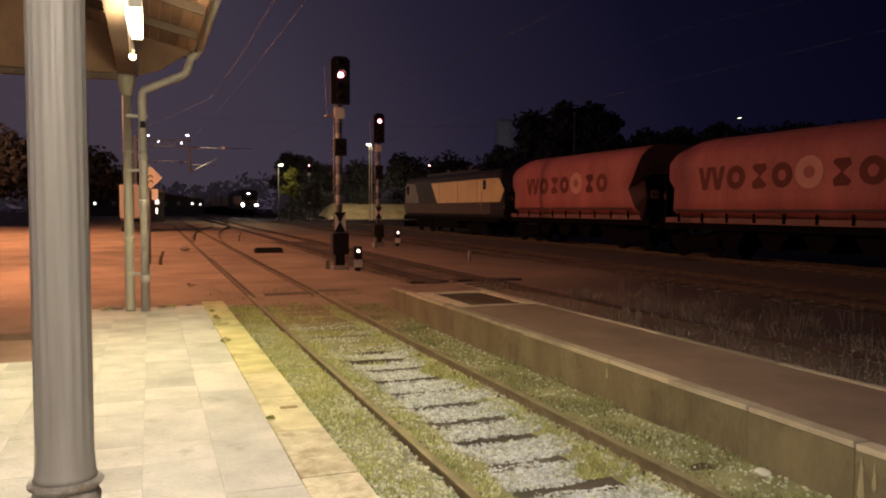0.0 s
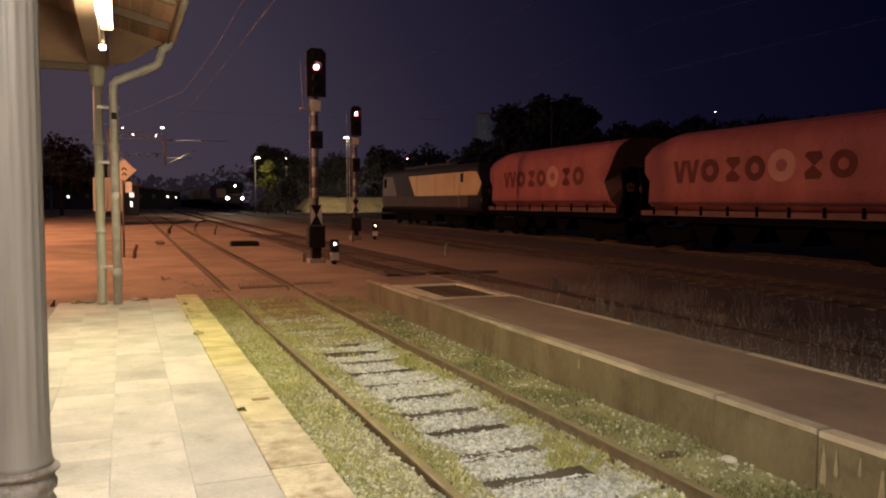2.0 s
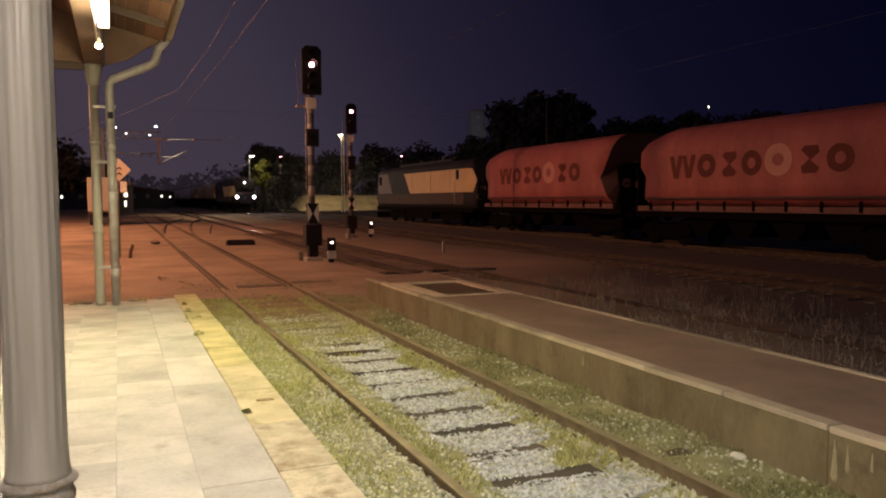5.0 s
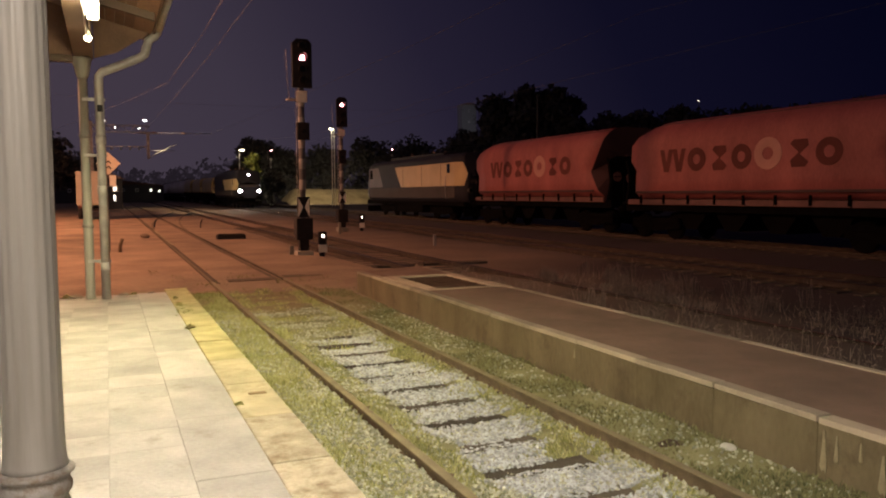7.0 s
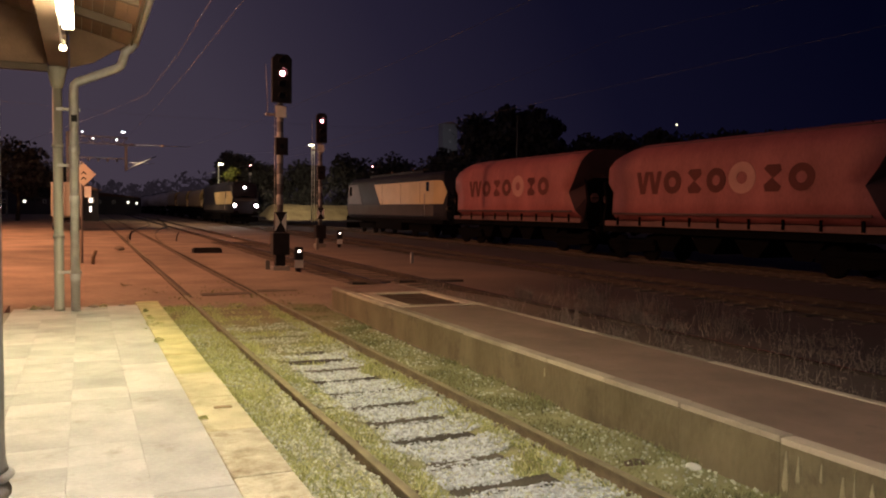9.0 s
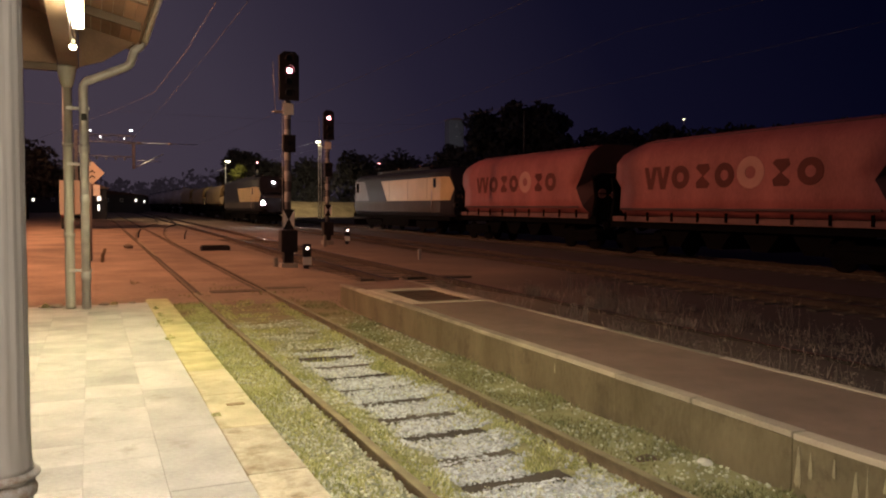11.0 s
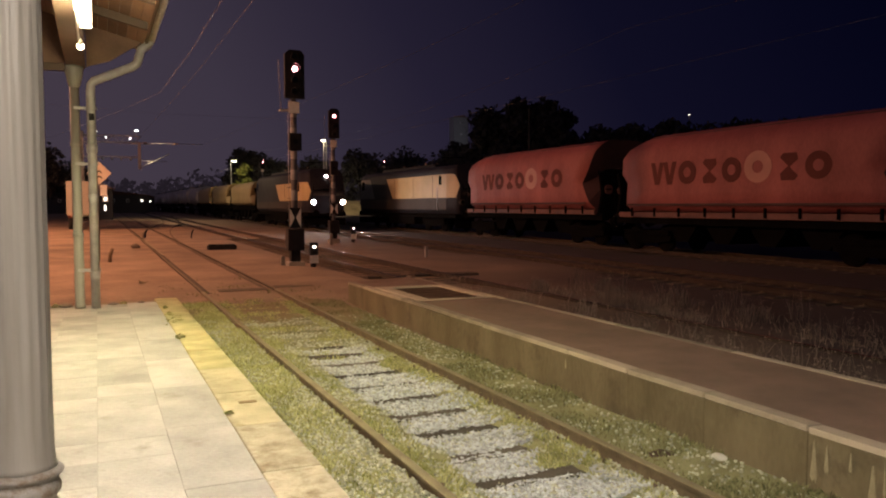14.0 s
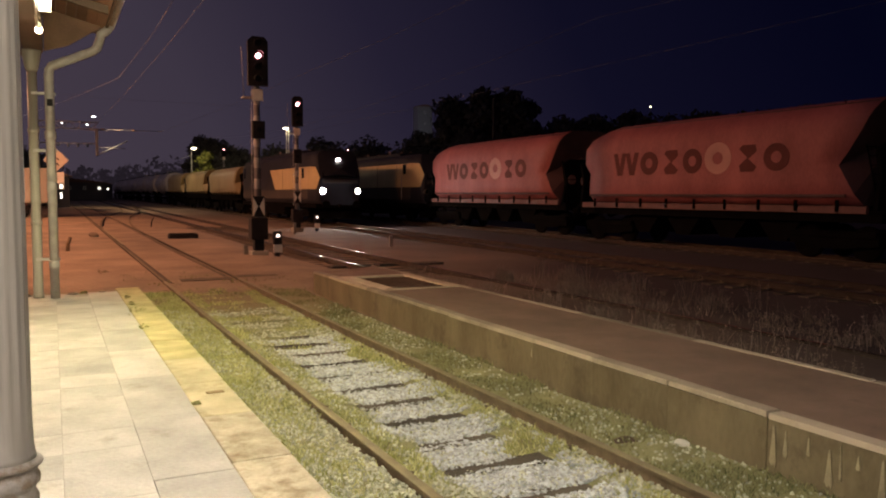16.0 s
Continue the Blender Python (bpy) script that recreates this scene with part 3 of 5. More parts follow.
# ---- far platform ----
rp = thing("platform_far", "narrow asphalt platform with concrete edge walls", "platform", pose(4.39, 4.0, 0) @ pose(0, 0, 0, 0, 0, -0.62) @ pose(-4.39, -4.0, 0), kind="structure")
RX0, RX1, RY1 = 4.385, 5.97, 16.0
part("platform_body", prism(bmesh.new(), [(RX0 + 0.06, -14), (RX1 - 0.05, -14), (RX1 - 0.05, RY1 + 0.6), (RX0 + 0.06, RY1 - 0.05)], 2, -0.4, PZ - 0.07), "concrete", rp)
part("platform_surface", prism(bmesh.new(), [(RX0 + 0.14, -14), (RX1 - 0.09, -14), (RX1 - 0.09, 12.62), (RX0 + 0.14, 12.62)], 2, PZ - 0.065, PZ - 0.012), "asphalt", rp)
part("platform_surface", prism(bmesh.new(), [(RX0 + 0.14, 14.80), (RX1 - 0.09, 14.80), (RX1 - 0.09, RY1 + 0.6), (RX0 + 0.14, RY1 - 0.02)], 2, PZ - 0.065, PZ - 0.012), "asphalt", rp)
COPE = mesh_of("coping_stone", B(-0.068, 0.068, -0.494, 0.494, -0.046, 0.0, bevel=0.010), "coping")
FACE = mesh_of("wall_panel", B(-0.03, 0.03, -0.498, 0.498, -0.62, -0.048, bevel=0.004), "moss_wall")
FAR = mesh_of("kerb_stone", B(-0.05, 0.05, -0.494, 0.494, -0.40, 0.0, bevel=0.012), "coping")
for k in range(-18, 11):
    yc = 5.06 + k * 1.0 - 0.5 + 1.0
    if yc + 0.5 > RY1 + 0.2:
        continue
    part("coping_stone", COPE, None, rp, at=pose(RX0 + 0.068 + jitter(0.004), yc, PZ + jitter(0.006), jitter(0.5), jitter(0.5), jitter(0.4)))
    part("wall_panel", FACE, None, rp, at=pose(RX0 + 0.034 + jitter(0.003), yc, PZ, 0, jitter(0.2), jitter(0.2)))
    part("kerb_stone", FAR, None, rp, at=pose(RX1 - 0.04, yc + 0.3, PZ - 0.004 + jitter(0.004), 0, 0, jitter(0.3)))
for k, (sy, sw, sh, top) in enumerate(((5.0, 0.034, 0.30, 0.08), (4.90, 0.022, 0.20, 0.09), (4.72, 0.014, 0.13, 0.09), (4.56, 0.036, 0.26, 0.12), (4.48, 0.012, 0.24, 0.07), (4.36, 0.018, 0.10, 0.10), (4.2, 0.028, 0.28, 0.08), (4.06, 0.012, 0.2, 0.1), (3.3, 0.03, 0.2, 0.1), (8.1, 0.013, 0.10, 0.10))):
    zt = PZ - top
    streak = prism(bmesh.new(), [(sy - sw * 0.15, zt), (sy + sw * 0.2, zt - 0.01), (sy + sw * 0.5, zt - sh * 0.45), (sy + sw * 0.9, zt - sh * 0.85), (sy + sw * 0.35, zt - sh * 0.97), (sy - sw * 0.1, zt - sh * 0.9), (sy - sw * 0.5, zt - sh), (sy - sw * 0.8, zt - sh * 0.8), (sy - sw * 0.4, zt - sh * 0.4)], 0, RX0 - 0.0035, RX0 + 0.006)
    part("lime_streak", streak, "lime", rp)
for y0, y1, x0, x1 in ((12.62, 12.74, 4.525, 5.88), (14.66, 14.80, 4.525, 5.88), (12.74, 14.66, 4.525, 4.76), (12.74, 14.66, 5.72, 5.88)):
    part("hatch_frame", B(x0, x1, y0, y1, PZ - 0.08, PZ + 0.002, bevel=0.006), "hatch_frame", rp)
hatch = part("hatch_cover", B(4.75, 5.73, 12.73, 14.67, PZ - 0.09, PZ - 0.03, bevel=0.006), "hatch", rp, "rusty steel hatch cover")
for k in range(5):
    part("hatch_rib", B(4.77, 5.71, 12.98 + k * 0.34, 13.02 + k * 0.34, PZ - 0.035, PZ - 0.018), "hatch", hatch)

# ---- canopy over the near platform ----
roof = thing("canopy_roof", "brown boarded platform canopy with gutter", "canopy", kind="structure")
EX, EZ, RIDX, RIDZ, RY = 0.74, 4.20, -2.6, 5.05, 14.0


def roof_z(x):
    return EZ + (RIDZ - EZ) * (EX - x) / (EX - RIDX) if x > RIDX else RIDZ - (RIDZ - EZ) * (RIDX - x) / (EX - RIDX)


nb = 26
for k in range(nb):
    xa, xb = EX - (EX - RIDX) * k / nb, EX - (EX - RIDX) * (k + 1) / nb + 0.006
    bm = prism(bmesh.new(), [(xa, roof_z(xa)), (xb, roof_z(xb)), (xb, roof_z(xb) + 0.03), (xa, roof_z(xa) + 0.03)], 1, -14, RY)
    part("roof_board", bm, "roof_wood", roof)
part("roof_slope", prism(bmesh.new(), [(RIDX, RIDZ), (-6.1, EZ), (-6.1, EZ + 0.03), (RIDX, RIDZ + 0.03)], 1, -14, RY), "roof_wood", roof)
part("roof_covering", prism(bmesh.new(), [(EX + 0.03, EZ + 0.034), (RIDX, RIDZ + 0.034), (-6.1, EZ + 0.034), (-6.1, EZ + 0.07), (RIDX, RIDZ + 0.08), (EX + 0.03, EZ + 0.07)], 1, -14, RY + 0.05), "zinc", roof)
for ry in np.arange(-12.2, 14.2, 1.45):
    part("rafter", prism(bmesh.new(), [(EX - 0.04, roof_z(EX - 0.04) - 0.004), (RIDX, RIDZ - 0.004), (RIDX, RIDZ - 0.15), (EX - 0.04, roof_z(EX) - 0.09)], 1, ry - 0.05, ry + 0.05), "beam", roof)
part("long_beam", B(-0.33, -0.07, -14, 14.0, 3.80, 4.16, bevel=0.012), "beam", roof)
for ga, gb in ((RIDX, -0.34), (-6.0, RIDX)):
    part("gable_boarding", prism(bmesh.new(), [(ga, 3.83), (gb, 3.83), (gb, roof_z(gb) - 0.005), (ga, roof_z(ga) - 0.005)], 1, 13.80, 13.83), "roof_wood", roof)
part("gable_boarding", prism(bmesh.new(), [(-0.06, 3.80), (0.25, 3.90), (EX - 0.1, roof_z(EX - 0.1) - 0.06), (EX - 0.06, roof_z(EX - 0.06) - 0.005), (-0.06, roof_z(-0.06) - 0.005)], 1, 13.80, 13.83), "roof_wood", roof)
part("tie_beam", B(-6.0, -0.34, 13.76, 13.86, 3.72, 3.82, bevel=0.01), "beam", roof)
part("fascia", B(EX, EX + 0.03, -14, RY + 0.02, EZ - 0.03, EZ + 0.10), "beam", roof)
gut = bmesh.new()
arc = [(EX + 0.085 + 0.06 * math.cos(a), EZ + 0.06 + 0.06 * math.sin(a)) for a in np.linspace(math.pi, math.tau, 9)]
prism(gut, arc + [(x, z + 0.004) for x, z in [(EX + 0.085 + 0.054 * math.cos(a), EZ + 0.06 + 0.054 * math.sin(a)) for a in np.linspace(math.tau, math.pi, 9)]], 1, -14, RY + 0.03)
part("gutter", gut, "zinc", roof)


def canopy_column(at, label, fluted):
    c = thing("canopy_column", label, "column", at, "canopy columns")
    if fluted:
        prof = [(0.0690, 0.918, 0), (0.0655, 0.930, 0), (0.0632, 0.950, 0), (0.0622, 0.985, 0), (0.0618, 1.03), (0.0616, 1.2), (0.0616, 2.2), (0.060, 3.1)]
        part("shaft", lathe(bmesh.new(), prof, seg=144, flutes=18, depth=0.0015), "column_paint", c)
        ring = [(0.060, 0.800), (0.068, 0.808), (0.071, 0.820), (0.071, 0.832), (0.066, 0.842), (0.0635, 0.848), (0.066, 0.855), (0.0735, 0.864), (0.0745, 0.876), (0.070, 0.886), (0.0665, 0.893), (0.072, 0.899), (0.0795, 0.905), (0.0805, 0.909), (0.0795, 0.912), (0.0715, 0.914), (0.069, 0.919)]
        part("base_ring", lathe(bmesh.new(), ring, seg=72), "base_paint", c)
        ped = [(0.13, 0.0), (0.13, 0.06), (0.10, 0.09), (0.09, 0.14), (0.080, 0.4), (0.072, 0.7), (0.062, 0.805)]
        part("pedestal", lathe(bmesh.new(), ped, seg=40), "grey_paint", c)
        cap = [(0.058, 3.1), (0.08, 3.13), (0.066, 3.18), (0.09, 3.32), (0.125, 3.42), (0.125, 3.499)]
        part("capital", lathe(bmesh.new(), cap, seg=32), "grey_paint", c)
    else:
        part("shaft", lathe(bmesh.new(), [(0.074, 0.0), (0.074, 0.05), (0.068, 0.06), (0.067, 1.6), (0.064, 3.2)], seg=28), "grey_paint", c)
        for z in (1.08, 2.38):
            part("collar", lathe(bmesh.new(), [(0.067, z - 0.03), (0.078, z - 0.025), (0.078, z + 0.025), (0.067, z + 0.03)], seg=24), "grey_paint", c)
        part("capital", lathe(bmesh.new(), [(0.064, 3.2), (0.085, 3.24), (0.13, 3.46), (0.13, 3.499)], seg=24), "grey_paint", c)
    return c


canopy_column(pose(-0.1268, 3.2, PZ), "fluted cast-iron column painted grey on a ringed base", True)
canopy_column(pose(-0.225, 13.83, PZ), "plain grey canopy column at the platform end", False)
canopy_column(pose(-0.2, -7.4, PZ), "fluted cast-iron column painted grey on a ringed base", True)

pipe = thing("downpipe", "zinc rainwater downpipe with an angled swan neck", "downpipe")
part("pipe", T([(-0.012, 13.73, PZ), (-0.012, 13.73, 3.46), (-0.005, 13.73, 3.53), (0.03, 13.73, 3.585), (0.56, 13.73, 3.83), (0.62, 13.73, 3.88), (0.65, 13.73, 3.97), (0.68, 13.73, 4.08), (0.76, 13.73, 4.14), (0.80, 13.73, 4.22)], 0.062, 16), "zinc", pipe)
for z, r in ((2.62, 0.075), (0.78, 0.070), (1.9, 0.069)):
    part("sleeve", lathe(bmesh.new(), [(0.062, z - 0.06), (r, z - 0.055), (r, z + 0.055), (0.062, z + 0.06)], -0.012, 13.73, 20), "zinc", pipe)
for z in (0.86, 2.40, 3.2):
    part("bracket", B(-0.24, 0.07, 13.74, 13.78, z - 0.02, z + 0.02), "zinc", pipe)
part("sticker", B(-0.045, 0.03, 13.664, 13.668, 3.02, 3.12), "black", pipe)


def strip_light(y0):
    s = thing("strip_light", "lit fluorescent strip light under the canopy beam", "lamp", pose(LAMP_X, y0, 3.70), "canopy strip lights")
    part("housing", B(-0.062, 0.062, -0.74, 0.74, 0.035, 0.085, bevel=0.008), "white", s)
    part("diffuser", B(-0.055, 0.055, -0.71, 0.71, -0.02, 0.033, bevel=0.015), "tube", s)
    part("end_cap", B(-0.057, 0.057, 0.712, 0.75, -0.03, 0.05, bevel=0.004), "white", s)
    part("end_cap", B(-0.057, 0.057, -0.75, -0.712, -0.03, 0.05, bevel=0.004), "white", s)
    for dy in (-0.6, 0.6):
        part("hanger", T([(0, dy, 0.085), (-0.02, dy, 0.12)], 0.012, 8), "zinc", s)
    return s


for ly in LAMPS_Y:
    strip_light(ly)
cond = thing("cable_conduit", "thin pale cable conduit along the canopy beam", "conduit")
part("conduit", T([(-0.115, 4, 3.785), (-0.115, 11.4, 3.70)], 0.012, 8), "white", cond)
blb = thing("bulb_lamp", "small lit bulb lamp at the end of the conduit", "lamp", pose(-0.10, 11.5, 3.68))
part("socket", T([(0, -0.10, 0.03), (0, 0.0, 0.02)], 0.028, 12), "white", blb)
jb = bmesh.new()
bmesh.ops.create_uvsphere(jb, u_segments=16, v_segments=12, radius=0.040)
part("bulb", jb, "bulb", blb, "lit bulb", at=pose(0, 0.04, -0.01))
part("stem", T([(0, -0.05, 0.03), (-0.02, -0.05, 0.12)], 0.012, 8), "zinc", blb)


# ---- signals ----
def disc(bm, x, y, z, r, depth=0.02, seg=20):
    """A round lens that faces -y."""
    return tube(bm, [(x, y, z), (x, y - depth, z)], r, seg)


def hood(r, length, seg=14):
    """A thin half-round visor over a lens that faces -y."""
    bm = bmesh.new()
    vs = []
    for k in range(seg + 1):
        a = math.pi * (-0.1 + 1.2 * k / seg)
        vs.append([bm.verts.new((rr * math.cos(a), yy, rr * math.sin(a))) for rr, yy in ((r, 0), (r, -length * (0.55 + 0.45 * math.sin(max(0, min(math.pi, a))))), (r + 0.012, -length * (0.55 + 0.45 * math.sin(max(0, min(math.pi, a))))), (r + 0.012, 0))])
    for a, b in zip(vs, vs[1:]):
        for k in range(4):
            bm.faces.new((a[k], a[(k + 1) % 4], b[(k + 1) % 4], b[k]))
    bm.faces.new(vs[0])
    bm.faces.new(vs[-1][::-1])
    return bm


def main_signal(x, y, lamp_z, head0, head1, second, cross, box_z, label, w=0.58):
    """A mast signal; heights above the rail."""
    s = thing("main_signal", label, "signal", pose(x, y, zg(y)), "mast signals")
    part("mast", T([(0, 0, 0.0), (0, 0, head1 - 0.2)], 0.095, 14), "signal_mast", s)
    part("foundation", B(-0.25, 0.25, -0.25, 0.25, -0.25, 0.06, bevel=0.02), "concrete", s)
    hd = part("signal_head", prism(bmesh.new(), [(-w / 2, head0), (w / 2, head0), (w / 2, head1 - 0.12), (w / 2 - 0.12, head1), (-w / 2 + 0.12, head1), (-w / 2, head1 - 0.12)], 1, -0.26, -0.10), "black", s, "black signal head with a lit red lamp")
    n = 4
    for k in range(n):
        z = head0 + 0.2 + (head1 - head0 - 0.4) * k / (n - 1)
        if abs(z - lamp_z) < 0.2:
            continue
        part("lens", disc(bmesh.new(), 0, -0.258, z, 0.085), "glass", hd)
        part("visor", hood(0.11, 0.2), "black", hd, at=pose(0, -0.26, z))
    part("lamp_lens", disc(bmesh.new(), 0, -0.258, lamp_z, 0.075), "red_light", hd, "lit red lens")
    part("visor", hood(0.13, 0.22), "black", hd, at=pose(0, -0.26, lamp_z))
    part("plate", B(-0.16, 0.16, -0.13, -0.11, head0 - 0.42, head0 - 0.08, bevel=0.004), "white", s)
    if second:
        z0, z1 = second
        h2 = part("lower_head", B(-0.19, 0.19, -0.26, -0.10, z0, z1, bevel=0.03), "black", s)
        part("lens", disc(bmesh.new(), 0, -0.258, (z0 + z1) / 2, 0.07), "glass", h2)
    for z in np.arange(1.9, head0 - 0.5, 0.62):
        part("white_band", lathe(bmesh.new(), [(0.100, z), (0.103, z + 0.005), (0.103, z + 0.30), (0.100, z + 0.305)], seg=16), "mast_white", s)
    if cross:
        z0, z1 = cross
        zm, ww = (z0 + z1) / 2, 0.17
        part("mast_board", B(-0.18, 0.18, -0.115, -0.095, z0, z1), "black", s, "black and white mast board")
        part("board_mark", prism(bmesh.new(), [(-ww, z0 + 0.01), (-ww, z1 - 0.01), (-0.02, zm)], 1, -0.122, -0.116), "white", s)
        part("board_mark", prism(bmesh.new(), [(ww, z0 + 0.01), (ww, z1 - 0.01), (0.02, zm)], 1, -0.122, -0.116), "white", s)
    z0, z1 = box_z
    cab = part("relay_box", B(-0.25, 0.25, -0.22, 0.2, z0, z1, bevel=0.02), "black", s)
    part("box_door", B(-0.21, 0.21, -0.235, -0.222, z0 + 0.05, z1 - 0.05, bevel=0.004), "black", cab)
    part("box_stand", B(-0.14, 0.14, -0.14, 0.12, 0.0, z0), "black", s)
    # ladder with its hoop
    lad = part("ladder", T([(-0.36, 0.0, head0 - 0.33), (-0.42, -0.05, head0 + 0.6), (-0.45, -0.1, head1 - 0.3)], 0.009, 6), "zinc", s)
    part("ladder_rail", T([(-0.14, 0.12, 1.1), (-0.13, 0.10, head0)], 0.009, 6), "zinc", s)
    for z in np.arange(1.3, head0 - 0.2, 0.33):
        part("rung", T([(-0.20, 0.115, z), (-0.08, 0.10, z)], 0.008, 6), "mast", lad)
    part("platform_step", B(-0.42, -0.1, -0.1, 0.2, head0 - 0.35, head0 - 0.31), "zinc", s)
    return s


main_signal(5.48, 24.7, 5.78, 4.92, 6.34, (3.38, 3.90), (1.08, 1.68), (0.40, 1.05), "tall mast signal showing red beside a relay box")
main_signal(10.62, 38.5, 5.98, 4.93, 6.36, (3.16, 3.84), (1.25, 1.8), (0.3, 0.95), "tall mast signal showing red between main tracks", 0.52)
main_signal(20.95, 110.0, 7.35, 6.4, 7.8, (4.2, 4.9), None, (0.3, 1.0), "distant mast signal showing red", 0.5)


main_signal(37.9, 108.0, 7.62, 7.0, 8.0, None, None, (0.3, 1.0), "distant mast signal showing red beyond parked trains", 0.44)


def dwarf_signal(x, y, z_lamp, label):
    s = thing("dwarf_signal", label, "signal", pose(x, y, zg(y) - 0.03), "dwarf signals")
    part("post", B(-0.07, 0.07, -0.05, 0.09, -0.15, 0.12), "black", s)
    part("white_plate", B(-0.13, 0.13, -0.10, -0.06, 0.05, 0.28, bevel=0.008), "white", s)
    hd = part("signal_head", B(-0.12, 0.12, -0.11, 0.08, 0.29, z_lamp + 0.13, bevel=0.03), "black", s)
    part("lamp_lens", disc(bmesh.new(), 0, -0.108, z_lamp, 0.038), "white_light", hd, "lit white lens")
    part("lens", disc(bmesh.new(), 0, -0.108, z_lamp - 0.15, 0.04), "glass", hd)
    part("visor", hood(0.07, 0.12), "black", hd, at=pose(0, -0.11, z_lamp))
    return s


dwarf_signal(5.96, 24.35, 0.545, "small black dwarf signal with a lit white lamp")
dwarf_signal(11.64, 38.6, 0.575, "small black dwarf signal with a lit white lamp")
pk = thing("track_marker", "short white marker post between tracks", "post", pose(10.91, 27.4, zg(27.4) - 0.1))
part("post", B(-0.05, 0.05, -0.05, 0.05, -0.1, 0.36, bevel=0.01), "mast_white", pk)
for mx, my, h in ((5.15, 24.9, 0.32), (9.9, 36.4, 0.5)):
    mk = thing("track_marker", "short pale marker stub near a signal mast", "post", pose(mx, my, zg(my) - 0.1))
    part("post", B(-0.06, 0.06, -0.06, 0.06, -0.1, h, bevel=0.015), "concrete", mk)
stub = thing("bent_stake", "short dark bent iron stake in the earth", "post", pose(0.36, 28.3, zg(28.3) - 0.05))
part("stake", T([(0, 0, -0.1), (0.02, 0, 0.2), (0.1, 0.02, 0.42)], [0.06, 0.055, 0.05], 10), "rust", stub)
ws = bmesh.new()
bmesh.ops.create_icosphere(ws, subdivisions=2, radius=0.2)
for v in ws.verts:
    v.co *= 1 + 0.3 * noise.noise(v.co * 5)
    v.co.z *= 0.55
tagged(part("pale_boulder", ws, "coping", at=pose(1.44, 36.0, zg(36) + 0.03)), "pale stone lying on brown earth", "stone")
dk = thing("point_machine", "low dark point machine box beside the turnout", "box", pose(4.6, 33.7, zg(33.7) - 0.05))
part("casing", B(-0.55, 0.55, -0.3, 0.3, -0.1, 0.16, bevel=0.03), "black", dk)
part("lid", B(-0.5, 0.5, -0.26, 0.26, 0.162, 0.19, bevel=0.01), "under", dk)


# ---- rolling stock ----
def lofted(section, half_len, n=2, grow=None, dished=False):
    """A hull: a closed (x, z) section pushed to both ends, each height reaching as far as half_len(z) says."""
    bm = bmesh.new()
    rings = []
    for u in np.linspace(-1, 1, n + 1):
        k = 1 - (grow or 0) * max(0, (abs(u) - 0.86) / 0.14)
        rings.append([bm.verts.new((x * k, u * half_len(z, u), z)) for x, z in section])
    m = len(section)
    for a, b in zip(rings, rings[1:]):
        for k in range(m):
            bm.faces.new((a[k], a[(k + 1) % m], b[(k + 1) % m], b[k])).smooth = True
    for ring in (rings[0], rings[-1]):
        c = bm.verts.new(sum((v.co for v in ring), Vector()) / m)
        c.co.y = max(v.co.y for v in ring) if ring is rings[-1] else min(v.co.y for v in ring)
        c.co.y *= 0.995
        if dished:
            c.co.y = sum(v.co.y for v in ring) / m
        for k in range(m):
            bm.faces.new((ring[k], ring[(k + 1) % m], c))
    return bm


def rounded_section(half, z0, z1, zr, top):
    """Half width, floor, start and crown of the roof's curve."""
    pts = [(half * 0.80, z0), (half * 0.985, z0 + 0.30), (half, z0 + 0.7), (half, z0 + 1.08), (half, z0 + 1.45), (half, z1)]
    for a in np.linspace(0.12, 0.5, 6):
        pts.append((top + (half - top) * math.cos(a * math.pi), z1 + (zr - z1) * math.sin(a * math.pi)))
    return pts + [(-x, z) for x, z in pts[::-1]]


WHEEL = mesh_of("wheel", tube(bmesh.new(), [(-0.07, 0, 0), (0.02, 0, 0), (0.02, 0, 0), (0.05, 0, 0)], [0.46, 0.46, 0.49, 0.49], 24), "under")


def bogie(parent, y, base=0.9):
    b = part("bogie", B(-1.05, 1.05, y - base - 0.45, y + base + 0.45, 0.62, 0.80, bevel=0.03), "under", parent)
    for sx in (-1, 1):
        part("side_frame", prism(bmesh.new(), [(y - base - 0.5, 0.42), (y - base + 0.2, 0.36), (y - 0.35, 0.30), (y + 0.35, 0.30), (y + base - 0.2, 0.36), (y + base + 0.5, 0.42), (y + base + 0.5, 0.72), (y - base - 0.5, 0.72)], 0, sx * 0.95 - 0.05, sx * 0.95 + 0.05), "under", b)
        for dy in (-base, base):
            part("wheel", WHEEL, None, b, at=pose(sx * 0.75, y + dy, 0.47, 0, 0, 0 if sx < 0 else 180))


def buffers(parent, y, s):
    for sx in (-0.875, 0.875):
        part("buffer", T([(sx, y, 1.06), (sx, y + s * 0.5, 1.06), (sx, y + s * 0.5, 1.06), (sx, y + s * 0.55, 1.06)], [0.09, 0.09, 0.22, 0.22], 16), "under", parent)
    part("coupling", B(-0.06, 0.06, min(y, y + s * 0.45), max(y, y + s * 0.45), 0.95, 1.07), "under", parent)


